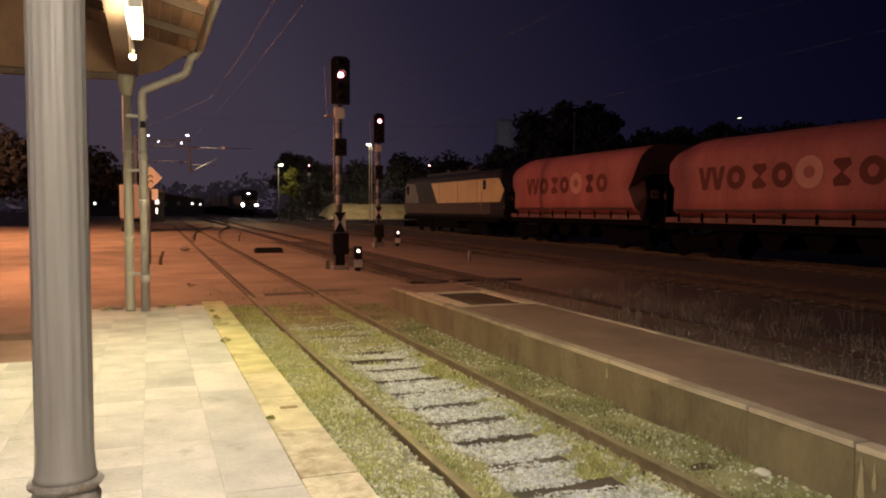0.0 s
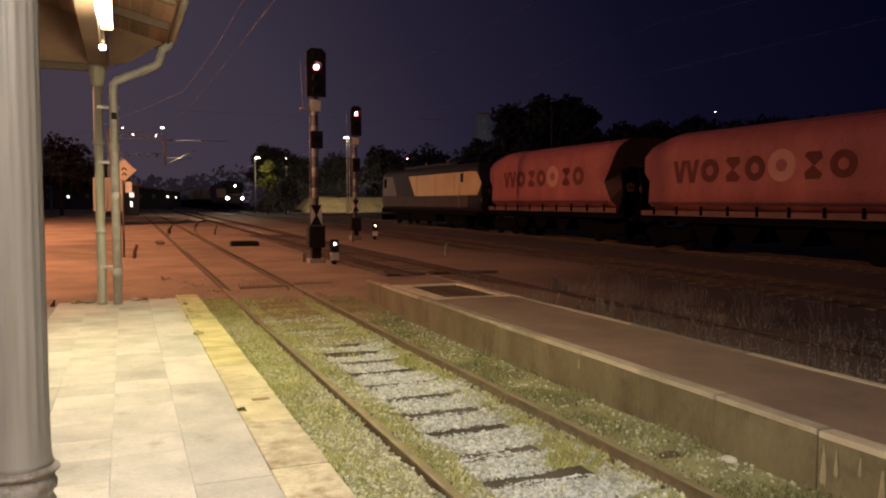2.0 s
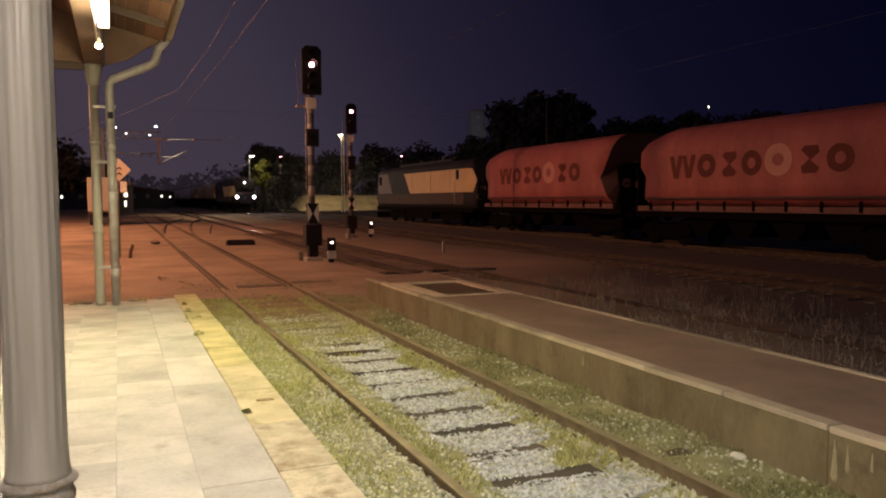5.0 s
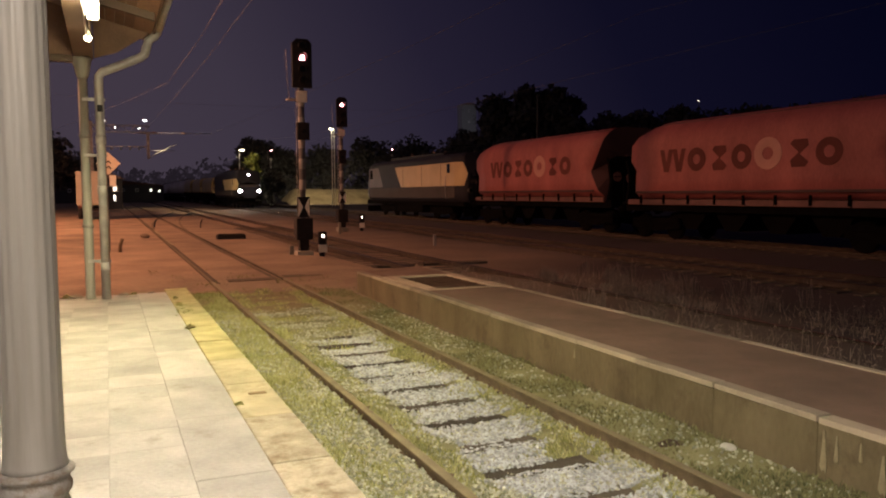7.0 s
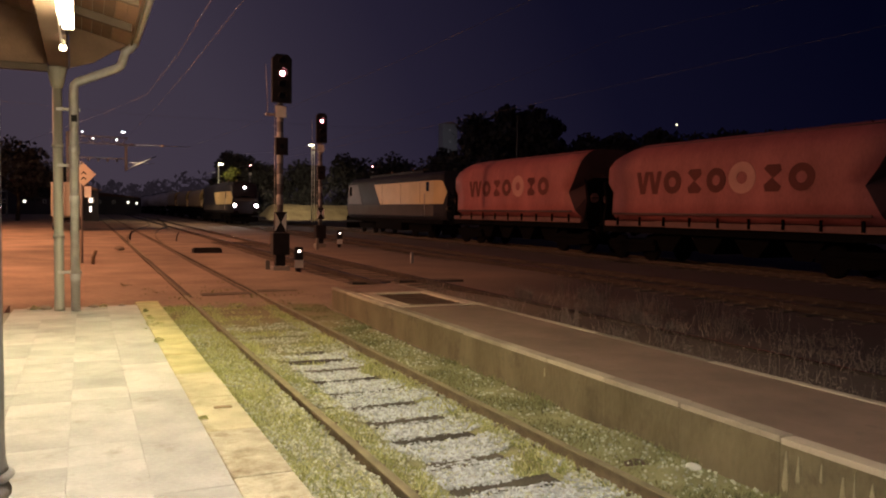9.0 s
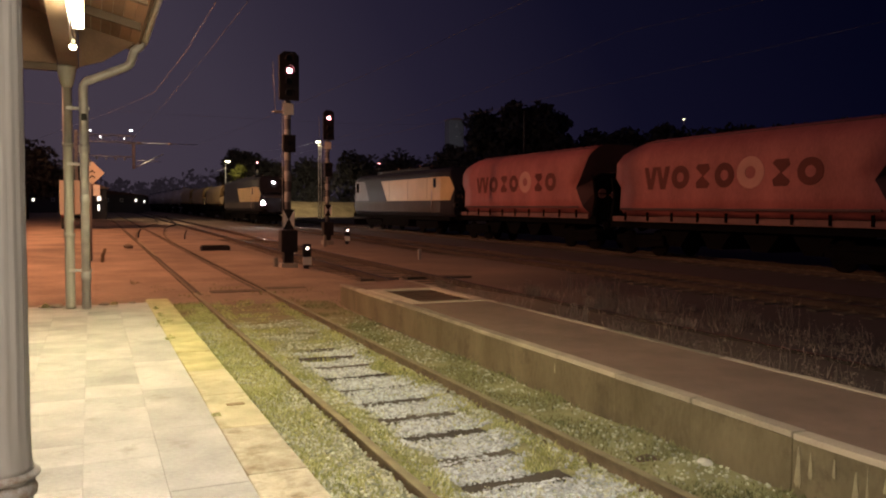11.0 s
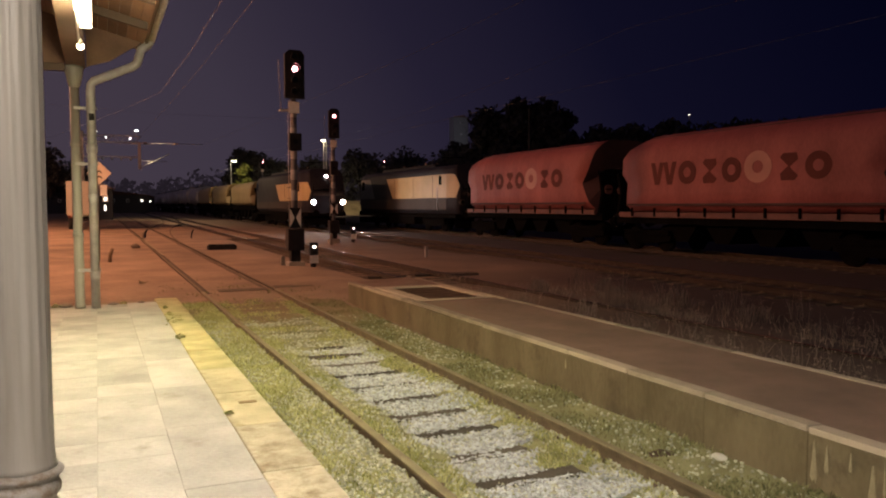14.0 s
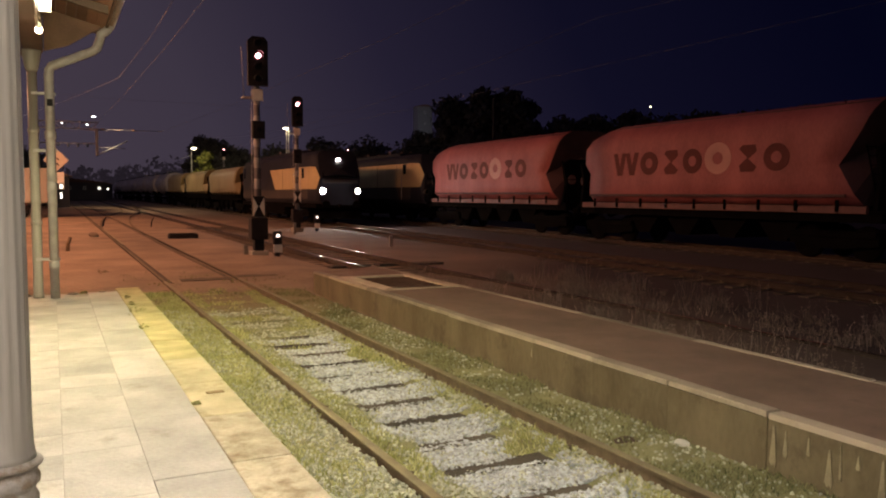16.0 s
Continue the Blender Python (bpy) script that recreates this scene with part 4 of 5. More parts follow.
def hopper_wagon(at, paint, label, marks, squat=1.0):
    """A bulk hopper wagon about its middle; 14.2 m over buffers."""
    w = thing("hopper_wagon", label, "freight wagon", at, "hopper wagons")
    def up(z):
        return 1.5 + (z - 1.5) * squat

    def reach(z, u):
        z = 1.5 + (z - 1.5) / squat
        if u < 0:
            # the braked end: waisted at half height, with the roof reaching out over it
            return float(np.interp(z, (1.5, 1.9, 2.6, 3.3, 4.0, 4.42), (5.95, 5.80, 5.36, 5.92, 6.22, 6.36)))
        return float(np.interp(z, (1.5, 2.6, 3.25, 3.9, 4.42), (5.62, 5.50, 6.10, 5.45, 4.25)))

    sect = [(x, up(z)) for x, z in rounded_section(1.45, 1.52, 3.55, 4.42, 0.55)]
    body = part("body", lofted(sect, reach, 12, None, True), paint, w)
    # faces turned to the ends take darker red: the gap's shade is painted in
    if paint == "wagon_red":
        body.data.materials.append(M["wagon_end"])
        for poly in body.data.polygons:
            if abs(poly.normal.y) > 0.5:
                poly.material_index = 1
    for k in range(-4, 4):
        part("roof_hatch", lathe(bmesh.new(), [(0.34, up(4.42) - 0.04), (0.36, up(4.42) - 0.03), (0.36, up(4.42) + 0.01), (0.30, up(4.42) + 0.03), (0.05, up(4.42) + 0.035)], 0, k * 1.05, 16), paint, body)
    for sx in (-1, 1):
        part("roof_rail", T([(sx * 1.02, -6.2, up(4.27)), (sx * 1.02, 4.5, up(4.27))], 0.035, 8), paint if squat < 1 else "sill", body)
        part("sill", B(sx * 1.30 - 0.06, sx * 1.30 + 0.06, -6.15, 6.15, 1.30, 1.50, bevel=0.012), "sill" if squat == 1 else "under", w)
        part("side_lip", B(sx * 1.455 - 0.02, sx * 1.455 + 0.02, -5.6, 5.55, 1.74, 1.82, bevel=0.012), "wagon_end" if squat == 1 else paint, body)
        for k in range(9):
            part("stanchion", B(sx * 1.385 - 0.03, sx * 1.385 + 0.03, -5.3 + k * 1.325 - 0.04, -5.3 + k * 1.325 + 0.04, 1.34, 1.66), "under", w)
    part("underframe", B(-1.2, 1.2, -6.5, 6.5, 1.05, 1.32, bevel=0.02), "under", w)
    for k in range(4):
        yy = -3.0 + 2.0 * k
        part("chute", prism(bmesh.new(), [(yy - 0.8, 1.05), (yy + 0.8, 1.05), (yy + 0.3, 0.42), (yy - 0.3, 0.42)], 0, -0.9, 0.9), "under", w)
    for s in (-1, 1):
        part("end_platform", B(-1.3, 1.3, min(s * 6.2, s * 6.62), max(s * 6.2, s * 6.62), 1.32, 1.38), "under", w)
        buffers(w, s * 6.6, s)
        bogie(w, s * 4.9)
        part("brake_wheel", T([(-0.95, s * 6.58, 2.35), (-0.95, s * 6.54, 2.35)], 0.2, 18), "sill", w)
        lad = part("ladder", T([(-0.95, s * 6.25, 1.35), (-0.95, s * 5.75, up(3.4)), (-0.95, s * 5.1, up(4.4))], 0.02, 6), "under", w)
        part("ladder_rail", T([(-0.60, s * 6.25, 1.35), (-0.60, s * 5.75, up(3.4)), (-0.60, s * 5.1, up(4.4))], 0.02, 6), "under", lad)
        for k in range(8):
            z = 1.6 + k * 0.25
            part("rung", T([(-0.95, s * (6.25 - 0.25 * (z - 1.35)), z), (-0.60, s * (6.25 - 0.25 * (z - 1.35)), z)], 0.012, 6), "under", lad)
        part("end_frame", prism(bmesh.new(), [(-1.3, 1.38), (1.3, 1.38), (1.15, 2.3), (1.3, 3.0), (0.9, 3.2), (-0.9, 3.2), (-1.3, 3.0), (-1.15, 2.3)], 1, min(s * 6.3, s * 6.42), max(s * 6.3, s * 6.42)), "under", w)
        part("rail", T([(-1.25, s * 6.6, 1.38), (-1.25, s * 6.6, 2.35), (1.25, s * 6.6, 2.35), (1.25, s * 6.6, 1.38)], 0.02, 6), "under", w)
    if marks:
        # plain shapes where the owner's mark stands, with its round emblem
        def band(c, cz, outer, inner, tall, name, mat, label=""):
            bm, nseg, loops = bmesh.new(), 32, []
            for xx in (-1.463, -1.453):
                for r_ in (outer, inner):
                    loops.append([bm.verts.new((xx, c + r_ * math.cos(a * math.tau / nseg), cz + r_ * tall * math.sin(a * math.tau / nseg))) for a in range(nseg)])
            for la, lb in ((0, 1), (1, 3), (3, 2), (2, 0)):
                for a in range(nseg):
                    bm.faces.new((loops[la][a], loops[la][(a + 1) % nseg], loops[lb][(a + 1) % nseg], loops[lb][a]))
            part(name, bm, mat, body, label)

        z0, z1 = 2.50, 3.32
        zm = (z0 + z1) / 2
        for c in (3.74, 3.06):
            part("owner_mark", prism(bmesh.new(), [(c + 0.36, z1), (c + 0.13, z0), (c - 0.13, z0), (c - 0.36, z1), (c - 0.13, z1), (c, zm - 0.08), (c + 0.13, z1)], 0, -1.460, -1.453), "wagon_mark", body)
        for c, half in ((2.15, 0.45), (0.05, 0.43), (-3.32, 0.46)):
            band(c, zm, half, half * 0.42, (z1 - z0) / 2 / half, "owner_mark", "wagon_mark")
        for c in (1.04, -2.27):
            part("owner_mark", prism(bmesh.new(), [(c + 0.34, z1 - 0.12), (c + 0.22, z1), (c - 0.28, z1), (c - 0.33, z1 - 0.2), (c - 0.02, zm - 0.02), (c - 0.34, z0 + 0.14), (c - 0.22, z0), (c + 0.28, z0), (c + 0.33, z0 + 0.2), (c + 0.02, zm + 0.02)], 0, -1.460, -1.453), "wagon_mark", body)
        band(-1.06, 2.96, 0.56, 0.22, 0.90, "emblem_ring", "wagon_emblem", "pale round emblem")
    return w


def tank_wagon(at, label):
    w = thing("tank_wagon", label, "freight wagon", at, "tank wagons")
    prof = [(0.02, -6.0), (0.6, -5.95), (1.1, -5.75), (1.38, -5.4), (1.42, -5.0), (1.42, 5.0), (1.38, 5.4), (1.1, 5.75), (0.6, 5.95), (0.02, 6.0)]
    tk = part("barrel", tube(bmesh.new(), [(0, y, 2.62) for r, y in prof], [r for r, y in prof], 28), "tank", w)
    part("dome", lathe(bmesh.new(), [(0.42, 3.98), (0.42, 4.18), (0.3, 4.25), (0.05, 4.27)], 0, 0, 20), "tank", tk)
    part("walkway", B(-0.4, 0.4, -5, 5, 4.06, 4.11), "under", w)
    part("underframe", B(-1.2, 1.2, -6.5, 6.5, 1.0, 1.24, bevel=0.02), "under", w)
    for s in (-1, 1):
        part("saddle", B(-1.2, 1.2, s * 4.3 - 0.25, s * 4.3 + 0.25, 1.24, 1.65), "under", w)
        buffers(w, s * 6.6, s)
        bogie(w, s * 4.9)
    for k in (-3, 0, 3):
        part("band", lathe(bmesh.new(), [(1.425, -0.05), (1.435, -0.05), (1.435, 0.05), (1.425, 0.05)], seg=28), "under", w, at=pose(0, k, 2.62, 90, 0, 0))
    return w


def locomotive(at, label, lit, panel_low, panel_top, panel_end):
    """An electric locomotive, nose at y = 0 towards -y, 19 m long."""
    L = thing("locomotive", label, "locomotive", at, "electric locomotives")
    half = 9.5
    sect = rounded_section(1.46, 1.02, 3.62, 4.02, 0.9)

    def reach(z, u):
        if z > 2.5:
            return half - 0.75 * ((z - 2.5) / 1.5) ** 1.2
        return half - 0.22 * (2.5 - z) / 1.5

    body = part("body", lofted(sect, reach, 42, 0.22), "loco_dark", L, at=pose(0, half, 0))
    def hull_x(y):
        return 1.46 * (1 - 0.22 * max(0, (abs(y) / half - 0.86) / 0.14)) + 0.006

    def side_sheet(sx, top, low):
        """A thin sheet on the side between two edges of (y, z), point for point."""
        bm = bmesh.new()
        rows_ = []
        for d in (0.0, 0.008):
            rows_.append([[bm.verts.new((sx * (hull_x(y) + d - 0.004), y, z)) for y, z in e] for e in (top, low)])
        n_ = len(top)
        for k in range(n_ - 1):
            for a in (0, 1):
                bm.faces.new((rows_[a][0][k], rows_[a][0][k + 1], rows_[a][1][k + 1], rows_[a][1][k]))
            for e in (0, 1):
                bm.faces.new((rows_[0][e][k], rows_[0][e][k + 1], rows_[1][e][k + 1], rows_[1][e][k]))
        for k in (0, n_ - 1):
            bm.faces.new((rows_[0][0][k], rows_[1][0][k], rows_[1][1][k], rows_[0][1][k]))
        return bm

    mid_z = (panel_low + panel_top) / 2
    p_top = [(-9.42, mid_z + 0.03), (-9.0, panel_top - 0.04), (-8.6, panel_top), (-8.17, panel_top), (-3, panel_top), (panel_end + 1.25, panel_top)]
    p_low = [(-9.42, mid_z - 0.03), (-9.05, panel_low), (-8.8, panel_low), (-8.17, panel_low), (-3, panel_low), (panel_end, panel_low)]
    for sx in (-1, 1):
        part("side_panel", side_sheet(sx, p_top, p_low), "yellow", body, "yellow side panel")
        part("skirt", prism(bmesh.new(), [(-8.15, 1.35), (8.15, 1.35), (8.15, panel_low - 0.04), (-8.15, panel_low - 0.04)], 0, sx * 1.464 - 0.003, sx * 1.464 + 0.003), "loco_grey", body, "grey lower side band")
        part("cab_window", B(sx * 1.47 - 0.006, sx * 1.47 + 0.006, -7.5, -7.05, panel_top - 0.62, panel_top - 0.06, bevel=0.003), "glass", body)
        part("cab_window", B(sx * 1.47 - 0.006, sx * 1.47 + 0.006, 7.3, 7.9, 2.75, 3.42, bevel=0.003), "glass", body)
        for yy in (-6.1, -2.9, 0.6):
            part("panel_seam", B(sx * 1.468 - 0.003, sx * 1.468 + 0.003, yy - 0.025, yy + 0.025, panel_low + 0.03, panel_top - 0.03), "loco_grey", body)
        part("far_cab_panel", prism(bmesh.new(), [(4.9, 2.1), (8.15, 2.1), (8.15, 3.55), (5.9, 3.55)], 0, sx * 1.462 - 0.004, sx * 1.462 + 0.004), "loco_dark" if lit else "cab_grey", body)
        part("handrail", T([(sx * 1.5, -6.9, 1.3), (sx * 1.5, -6.9, 2.7)], 0.02, 6), "zinc", body)
    # both fronts: windscreen, lamps, bumper
    for s in (-1, 1):
        y25, y36 = s * (half + 0.015), s * (half - 0.45)
        ws = bmesh.new()
        a = [ws.verts.new(p) for p in ((-1.0, s * (half - 0.10), 2.50), (1.0, s * (half - 0.10), 2.50), (0.92, s * (half - 0.42), 3.18), (-0.92, s * (half - 0.42), 3.18))]
        b = [ws.verts.new(v.co + Vector((0, s * 0.10, 0.04))) for v in a]
        ws.faces.new(b)
        ws.faces.new(a[::-1])
        for k in range(4):
            ws.faces.new((a[k], a[(k + 1) % 4], b[(k + 1) % 4], b[k]))
        part("windscreen", ws, "glass", body)
        for sx in (-1.0, 1.0):
            yy = s * (half - 0.02)
            lm = part("lamp_pod", T([(sx, yy - s * 0.25, 1.79), (sx, yy + s * 0.02, 1.79)], 0.17, 20), "loco_grey", body)
            part("headlamp", T([(sx, yy + s * 0.022, 1.79), (sx, yy + s * 0.04, 1.79)], 0.13, 20), "headlight" if lit and s < 0 else "glass", lm)
        tp = part("lamp_pod", T([(0, s * (half - 0.75), 3.44), (0, s * (half - 0.42), 3.44)], 0.15, 18), "loco_grey", body)
        part("headlamp", T([(0, s * (half - 0.418), 3.44), (0, s * (half - 0.40), 3.44)], 0.12, 18), "headlight" if lit and s < 0 else "glass", tp)
        part("front_band", B(-1.0, 1.0, min(s * (half - 0.12), s * (half + 0.0)), max(s * (half - 0.12), s * (half + 0.0)), 2.22, 2.4, bevel=0.01), "loco_grey", body)
        for sx in (-0.5, 0.5):
            part("wiper", T([(sx, s * (half + 0.03), 2.52), (sx + 0.3, s * (half - 0.2), 2.98)], 0.012, 6), "black", body)
    for y in (0.0, 19.0):
        s = -1 if y == 0 else 1
        buffers(L, y - s * 0.35, s)
        part("plough", prism(bmesh.new(), [(-1.3, 0.25), (1.3, 0.25), (1.3, 0.7), (-1.3, 0.7)], 1, y - s * 0.45, y - s * 0.40), "under", L)
        bogie(L, y - s * 4.4, 1.3)
    part("frame", B(-1.3, 1.3, 0.35, 18.65, 0.85, 1.1), "under", L)
    part("transformer_box", B(-1.25, 1.25, 7.0, 12.0, 0.35, 0.86, bevel=0.04), "under", L)
    part("roof_box", B(-0.8, 0.8, 4.5, 14.5, 3.98, 4.22, bevel=0.05), "loco_dark", L)
    pg = part("pantograph", T([(-0.5, 3.4, 4.1), (0, 5.0, 4.45), (0, 3.6, 4.6)], 0.03, 6), "under", L)
    part("contact_bar", T([(-0.8, 3.6, 4.6), (0.8, 3.6, 4.6)], 0.025, 6), "under", pg)
    for k in range(4):
        part("insulator", lathe(bmesh.new(), [(0.06, 4.2), (0.09, 4.25), (0.05, 4.3), (0.09, 4.35), (0.04, 4.42)], -0.4 + 0.8 * (k % 2), 7 + 4 * (k // 2), 12), "ceramic", L)
    return L


TX = 20.45
for yc in (34.85, 20.85, 6.85, -7.15):
    hopper_wagon(pose(TX, yc, zg(yc)), "wagon_red", "parked orange-red bulk hopper wagon with dark owner marks", True)
locomotive(pose(TX, 42.35, zg(52)), "parked dark electric locomotive with a yellow side panel", False, 2.06, 3.46, 1.0)

LX, SPEED, Y0 = 14.15, 4.94, 121.3
moving = []
loco = locomotive(pose(LX, Y0, 0), "moving dark electric locomotive with three bright headlamps", True, 1.90, 3.14, -1.1)
moving.append((loco, 0.0))
back = 19.0 + 7.1
for k in range(3):
    moving.append((hopper_wagon(pose(LX, Y0 + back, 0), "tan", "moving tan bulk hopper wagon in a freight train", False, 0.76), back))
    back += 14.2
for k in range(7):
    moving.append((tank_wagon(pose(LX, Y0 + back, 0), "moving grey tank wagon in a freight train"), back))
    back += 14.2


# ---- yard furniture ----
def lamp_post(x, y, h, arm, label, lattice=False):
    s = thing("street_lamp", label, "lamp", pose(x, y, zg(y) - 0.1), "yard lamps")
    if lattice:
        for sx in (-0.18, 0.18):
            part("leg", T([(sx, 0, -0.2), (sx * 0.8, 0, h)], 0.055, 8), "white", s)
        for k in range(int(h / 0.6)):
            z = 0.3 + k * 0.6
            part("brace", T([(-0.17, 0, z), (0.17, 0, z + 0.3)], 0.025, 6), "white", s)
    else:
        part("pole", T([(0, 0, -0.2), (0, 0, h * 0.5), (0, 0, h)], [0.11, 0.09, 0.06], 12), "mast", s)
    part("arm", T([(0, 0, h - 0.05), (arm * 0.5, -0.1, h + 0.12), (arm, -0.2, h + 0.15)], 0.035, 8), "mast", s)
    hd = part("lamp_head", B(arm - 0.35, arm + 0.3, -0.35, -0.05, h + 0.10, h + 0.22, bevel=0.04), "mast", s)
    part("lens", B(arm - 0.3, arm + 0.25, -0.33, -0.07, h + 0.0, h + 0.098, bevel=0.03), "lamp_glow", hd, "lit lens")
    return s


edge_lamp = lamp_post(15.2, 100.0, 6.9, 0.3, "slender lit street lamp at the yard's far edge")
part("steady_arm", T([(0, 0, 6.2), (-0.5, 0, 5.95), (-1.4, 0, 5.69)], 0.025, 6), "mast", edge_lamp)
lamp_post(27.05, 100.0, 9.75, -0.25, "lit lamp on a lattice mast", True)
lamp_post(-6.0, 23.7, 8.3, 0.4, "sodium street lamp beside the platform end")
lamp_post(-12.4, 54.2, 11.0, 0.4, "sodium street lamp beside the yard road")
lamp_post(-7.9, 41.2, 9.1, 0.4, "sodium street lamp beside the yard road")
lamp_post(-14.4, -15.8, 10.7, 0.4, "unseen sodium street lamp added behind the station")

# overhead line portal
gan = thing("overhead_line_gantry", "steel lattice portal carrying overhead wires and floodlights", "gantry", pose(0, 80, zg(80)))
GZ0, GZ1 = 7.35, 7.95
for z in (GZ0, GZ1):
    part("chord", B(-0.95, 3.95, -0.05, 0.05, z - 0.05, z + 0.05), "mast", gan)
for k in range(8):
    x0 = -0.95 + k * 0.6125
    part("diagonal", T([(x0, 0, GZ0 if k % 2 else GZ1), (x0 + 0.6125, 0, GZ1 if k % 2 else GZ0)], 0.035, 6), "mast", gan)
part("mast", B(-1.25, -0.95, -0.15, 0.15, -0.4, 8.3), "mast", gan)
part("drop_arm", B(3.66, 3.90, -0.1, 0.1, 4.9, GZ0 + 0.05), "mast", gan)
part("arm_plate", B(3.0, 4.7, -0.06, 0.06, GZ0 - 0.12, GZ0 - 0.055), "mast", gan)
part("cantilever", T([(3.8, 0, 5.0), (5.2, 0, 5.75), (6.4, 0, 6.35)], 0.04, 8), "mast", gan)
part("steady_arm", T([(3.8, 0, 5.7), (6.2, 0, 5.65)], 0.025, 6), "mast", gan)
part("span_wire", T([(3.9, 0, GZ0), (9.5, 0, GZ0 + 0.02)], 0.03, 6), "wire", gan)
for x in (4.3, 7.0):
    part("insulator", T([(x - 0.2, 0, GZ0), (x, 0, GZ0), (x + 0.2, 0, GZ0)], [0.05, 0.09, 0.05], 10), "ceramic", gan)
part("lower_pipe", B(-1.0, 3.6, 0.0, 0.08, 5.95, 6.06), "mast", gan)
for k in range(4):
    part("insulator", T([(0.6 + k * 0.8, 0, 5.7), (0.6 + k * 0.8, 0, 6.0)], 0.10, 10), "mast", gan)
for x, z, big in ((0.95, 7.75, 0), (3.55, 8.45, 1), (0.1, 8.3, 0), (3.0, 7.7, 0)):
    fl = part("floodlight", B(x - 0.16 - 0.1 * big, x + 0.16 + 0.1 * big, -0.25, 0.0, z - 0.12, z + 0.12, bevel=0.03), "mast", gan)
    part("lens", B(x - 0.05 - 0.09 * big, x + 0.05 + 0.09 * big, -0.262, -0.252, z - 0.05, z + 0.05), "led", fl)
    part("bracket", T([(x, -0.05, z), (x, 0, GZ1)], 0.02, 6), "mast", fl)


def wire(name, label, pts, r=0.0045, mat="wire_dark"):
    w = thing(name, label, "overhead wire", group="overhead wires")
    part("strand", T(pts, r, 5), mat, w)
    return w


def line_pts(x0, z0, sag, ya, yb, zig=0.25):
    pts = []
    spans = [(-40, 0.0), (20, 0.0), (80, 0.0), (140, 0), (200, 0)]
    for (a, _), (b, _) in zip(spans, spans[1:]):
        for k in range(8):
            u = k / 8
            y = a + (b - a) * u
            if ya <= y <= yb:
                s = 1 if spans.index((a, _)) % 2 else -1
                pts.append((x0 + zig * s * (1 - 2 * u), y, zg(y) + z0 - sag * 4 * u * (1 - u)))
    return pts


wire("contact_wire", "thin contact wire over the main track", line_pts(14.15, 5.55, 0.05, -40, 200))
wire("catenary_wire", "thin carrying wire over the main track", line_pts(14.15, 6.95, 1.0, -40, 200))
wire("catenary_wire", "thin carrying wire over the second track", [(10.1, -30, 7.0), (10.1, 26, 7.0), (9.9, 55, 7.3), (9.45, 80, 7.69)], 0.006)
wire("contact_wire", "thin wire over the near siding", [(3.85, -30, 7.0), (3.80, 16, 7.0), (3.74, 31, 7.0), (3.6, 46, 7.1), (3.4, 80, 7.75)], 0.007, "wire")
wire("anchor_wire", "bright wire that leaves the siding for a mast aside", [(3.1, -30, 7.0), (3.04, 22, 7.0), (3.06, 29, 7.0), (2.80, 39.8, 7.0), (1.4, 49.5, 7.2), (-0.40, 61.3, 7.55), (-8.5, 112, 8.9)], 0.009, "wire")
am = thing("line_mast", "slender overhead line mast at the yard's edge", "mast", pose(-8.5, 112.1, 0))
part("mast", B(-0.12, 0.12, -0.12, 0.12, -0.3, 9.2), "mast", am)
wire("cross_span_wire", "thin wire spanning across the tracks", [(-8.4, 52, 7.9), (4, 52, 7.4), (16, 52, 7.4), (29.45, 52, 7.9)])
pole = thing("line_mast", "dark slender overhead line mast", "mast", pose(29.5, 52, 0))
part("mast", B(-0.09, 0.09, -0.09, 0.09, -0.3, 9.0), "black", pole)

pole = thing("line_mast", "dark slender overhead line mast", "mast", pose(-8.5, 52, 0))
part("mast", B(-0.12, 0.12, -0.12, 0.12, -0.3, 9.0), "mast", pole)

# road sign behind the downpipe
sg = thing("diamond_sign", "orange diamond warning board with dark chevrons on a post", "sign", pose(0.06, 28.9, zg(28.9)))
part("post", T([(0, 0, -0.3), (0, 0, 3.2)], 0.035, 10), "mast", sg)
d = 0.37
board = part("board", prism(bmesh.new(), [(0.06 - d, 2.78), (0.06, 2.78 - d), (0.06 + d, 2.78), (0.06, 2.78 + d)], 1, -0.06, -0.04), "sign", sg)
for k in range(2):
    z = 2.66 + k * 0.17
    part("chevron", prism(bmesh.new(), [(-0.02, z - 0.07), (0.06, z), (0.14, z - 0.07), (0.14, z - 0.02), (0.06, z + 0.05), (-0.02, z - 0.02)], 1, -0.066, -0.061), "black", board)
part("small_plate", B(0.08, 0.28, -0.05, -0.035, 2.05, 2.40, bevel=0.004), "white", sg)

# box van parked beyond the platform
van = thing("box_van", "beige box truck parked on the earth yard, rear towards the platform", "truck", pose(-0.90, 60.6, zg(60.6) - 0.03))
cargo = part("cargo_box", B(-0.98, 0.98, 0.0, 3.9, 0.95, 3.3, bevel=0.05), "van", van)
part("rear_door", B(-0.93, -0.02, -0.02, -0.002, 1.0, 3.2, bevel=0.006), "van", cargo)
part("rear_door", B(0.02, 0.93, -0.02, -0.002, 1.0, 3.2, bevel=0.006), "van", cargo)
part("door_bar", T([(-0.12, -0.04, 1.0), (-0.12, -0.04, 3.1)], 0.02, 6), "zinc", cargo)
part("cab", prism(bmesh.new(), [(4.0, 0.6), (4.0, 2.3), (4.5, 2.35), (5.3, 1.6), (5.9, 1.35), (5.95, 0.6)], 0, -0.92, 0.92), "van", van)
part("chassis", B(-0.6, 0.6, 0.1, 5.6, 0.55, 0.8), "under", van)
part("rear_bar", B(-0.9, 0.9, -0.05, 0.05, 0.55, 0.72, bevel=0.01), "black", van)
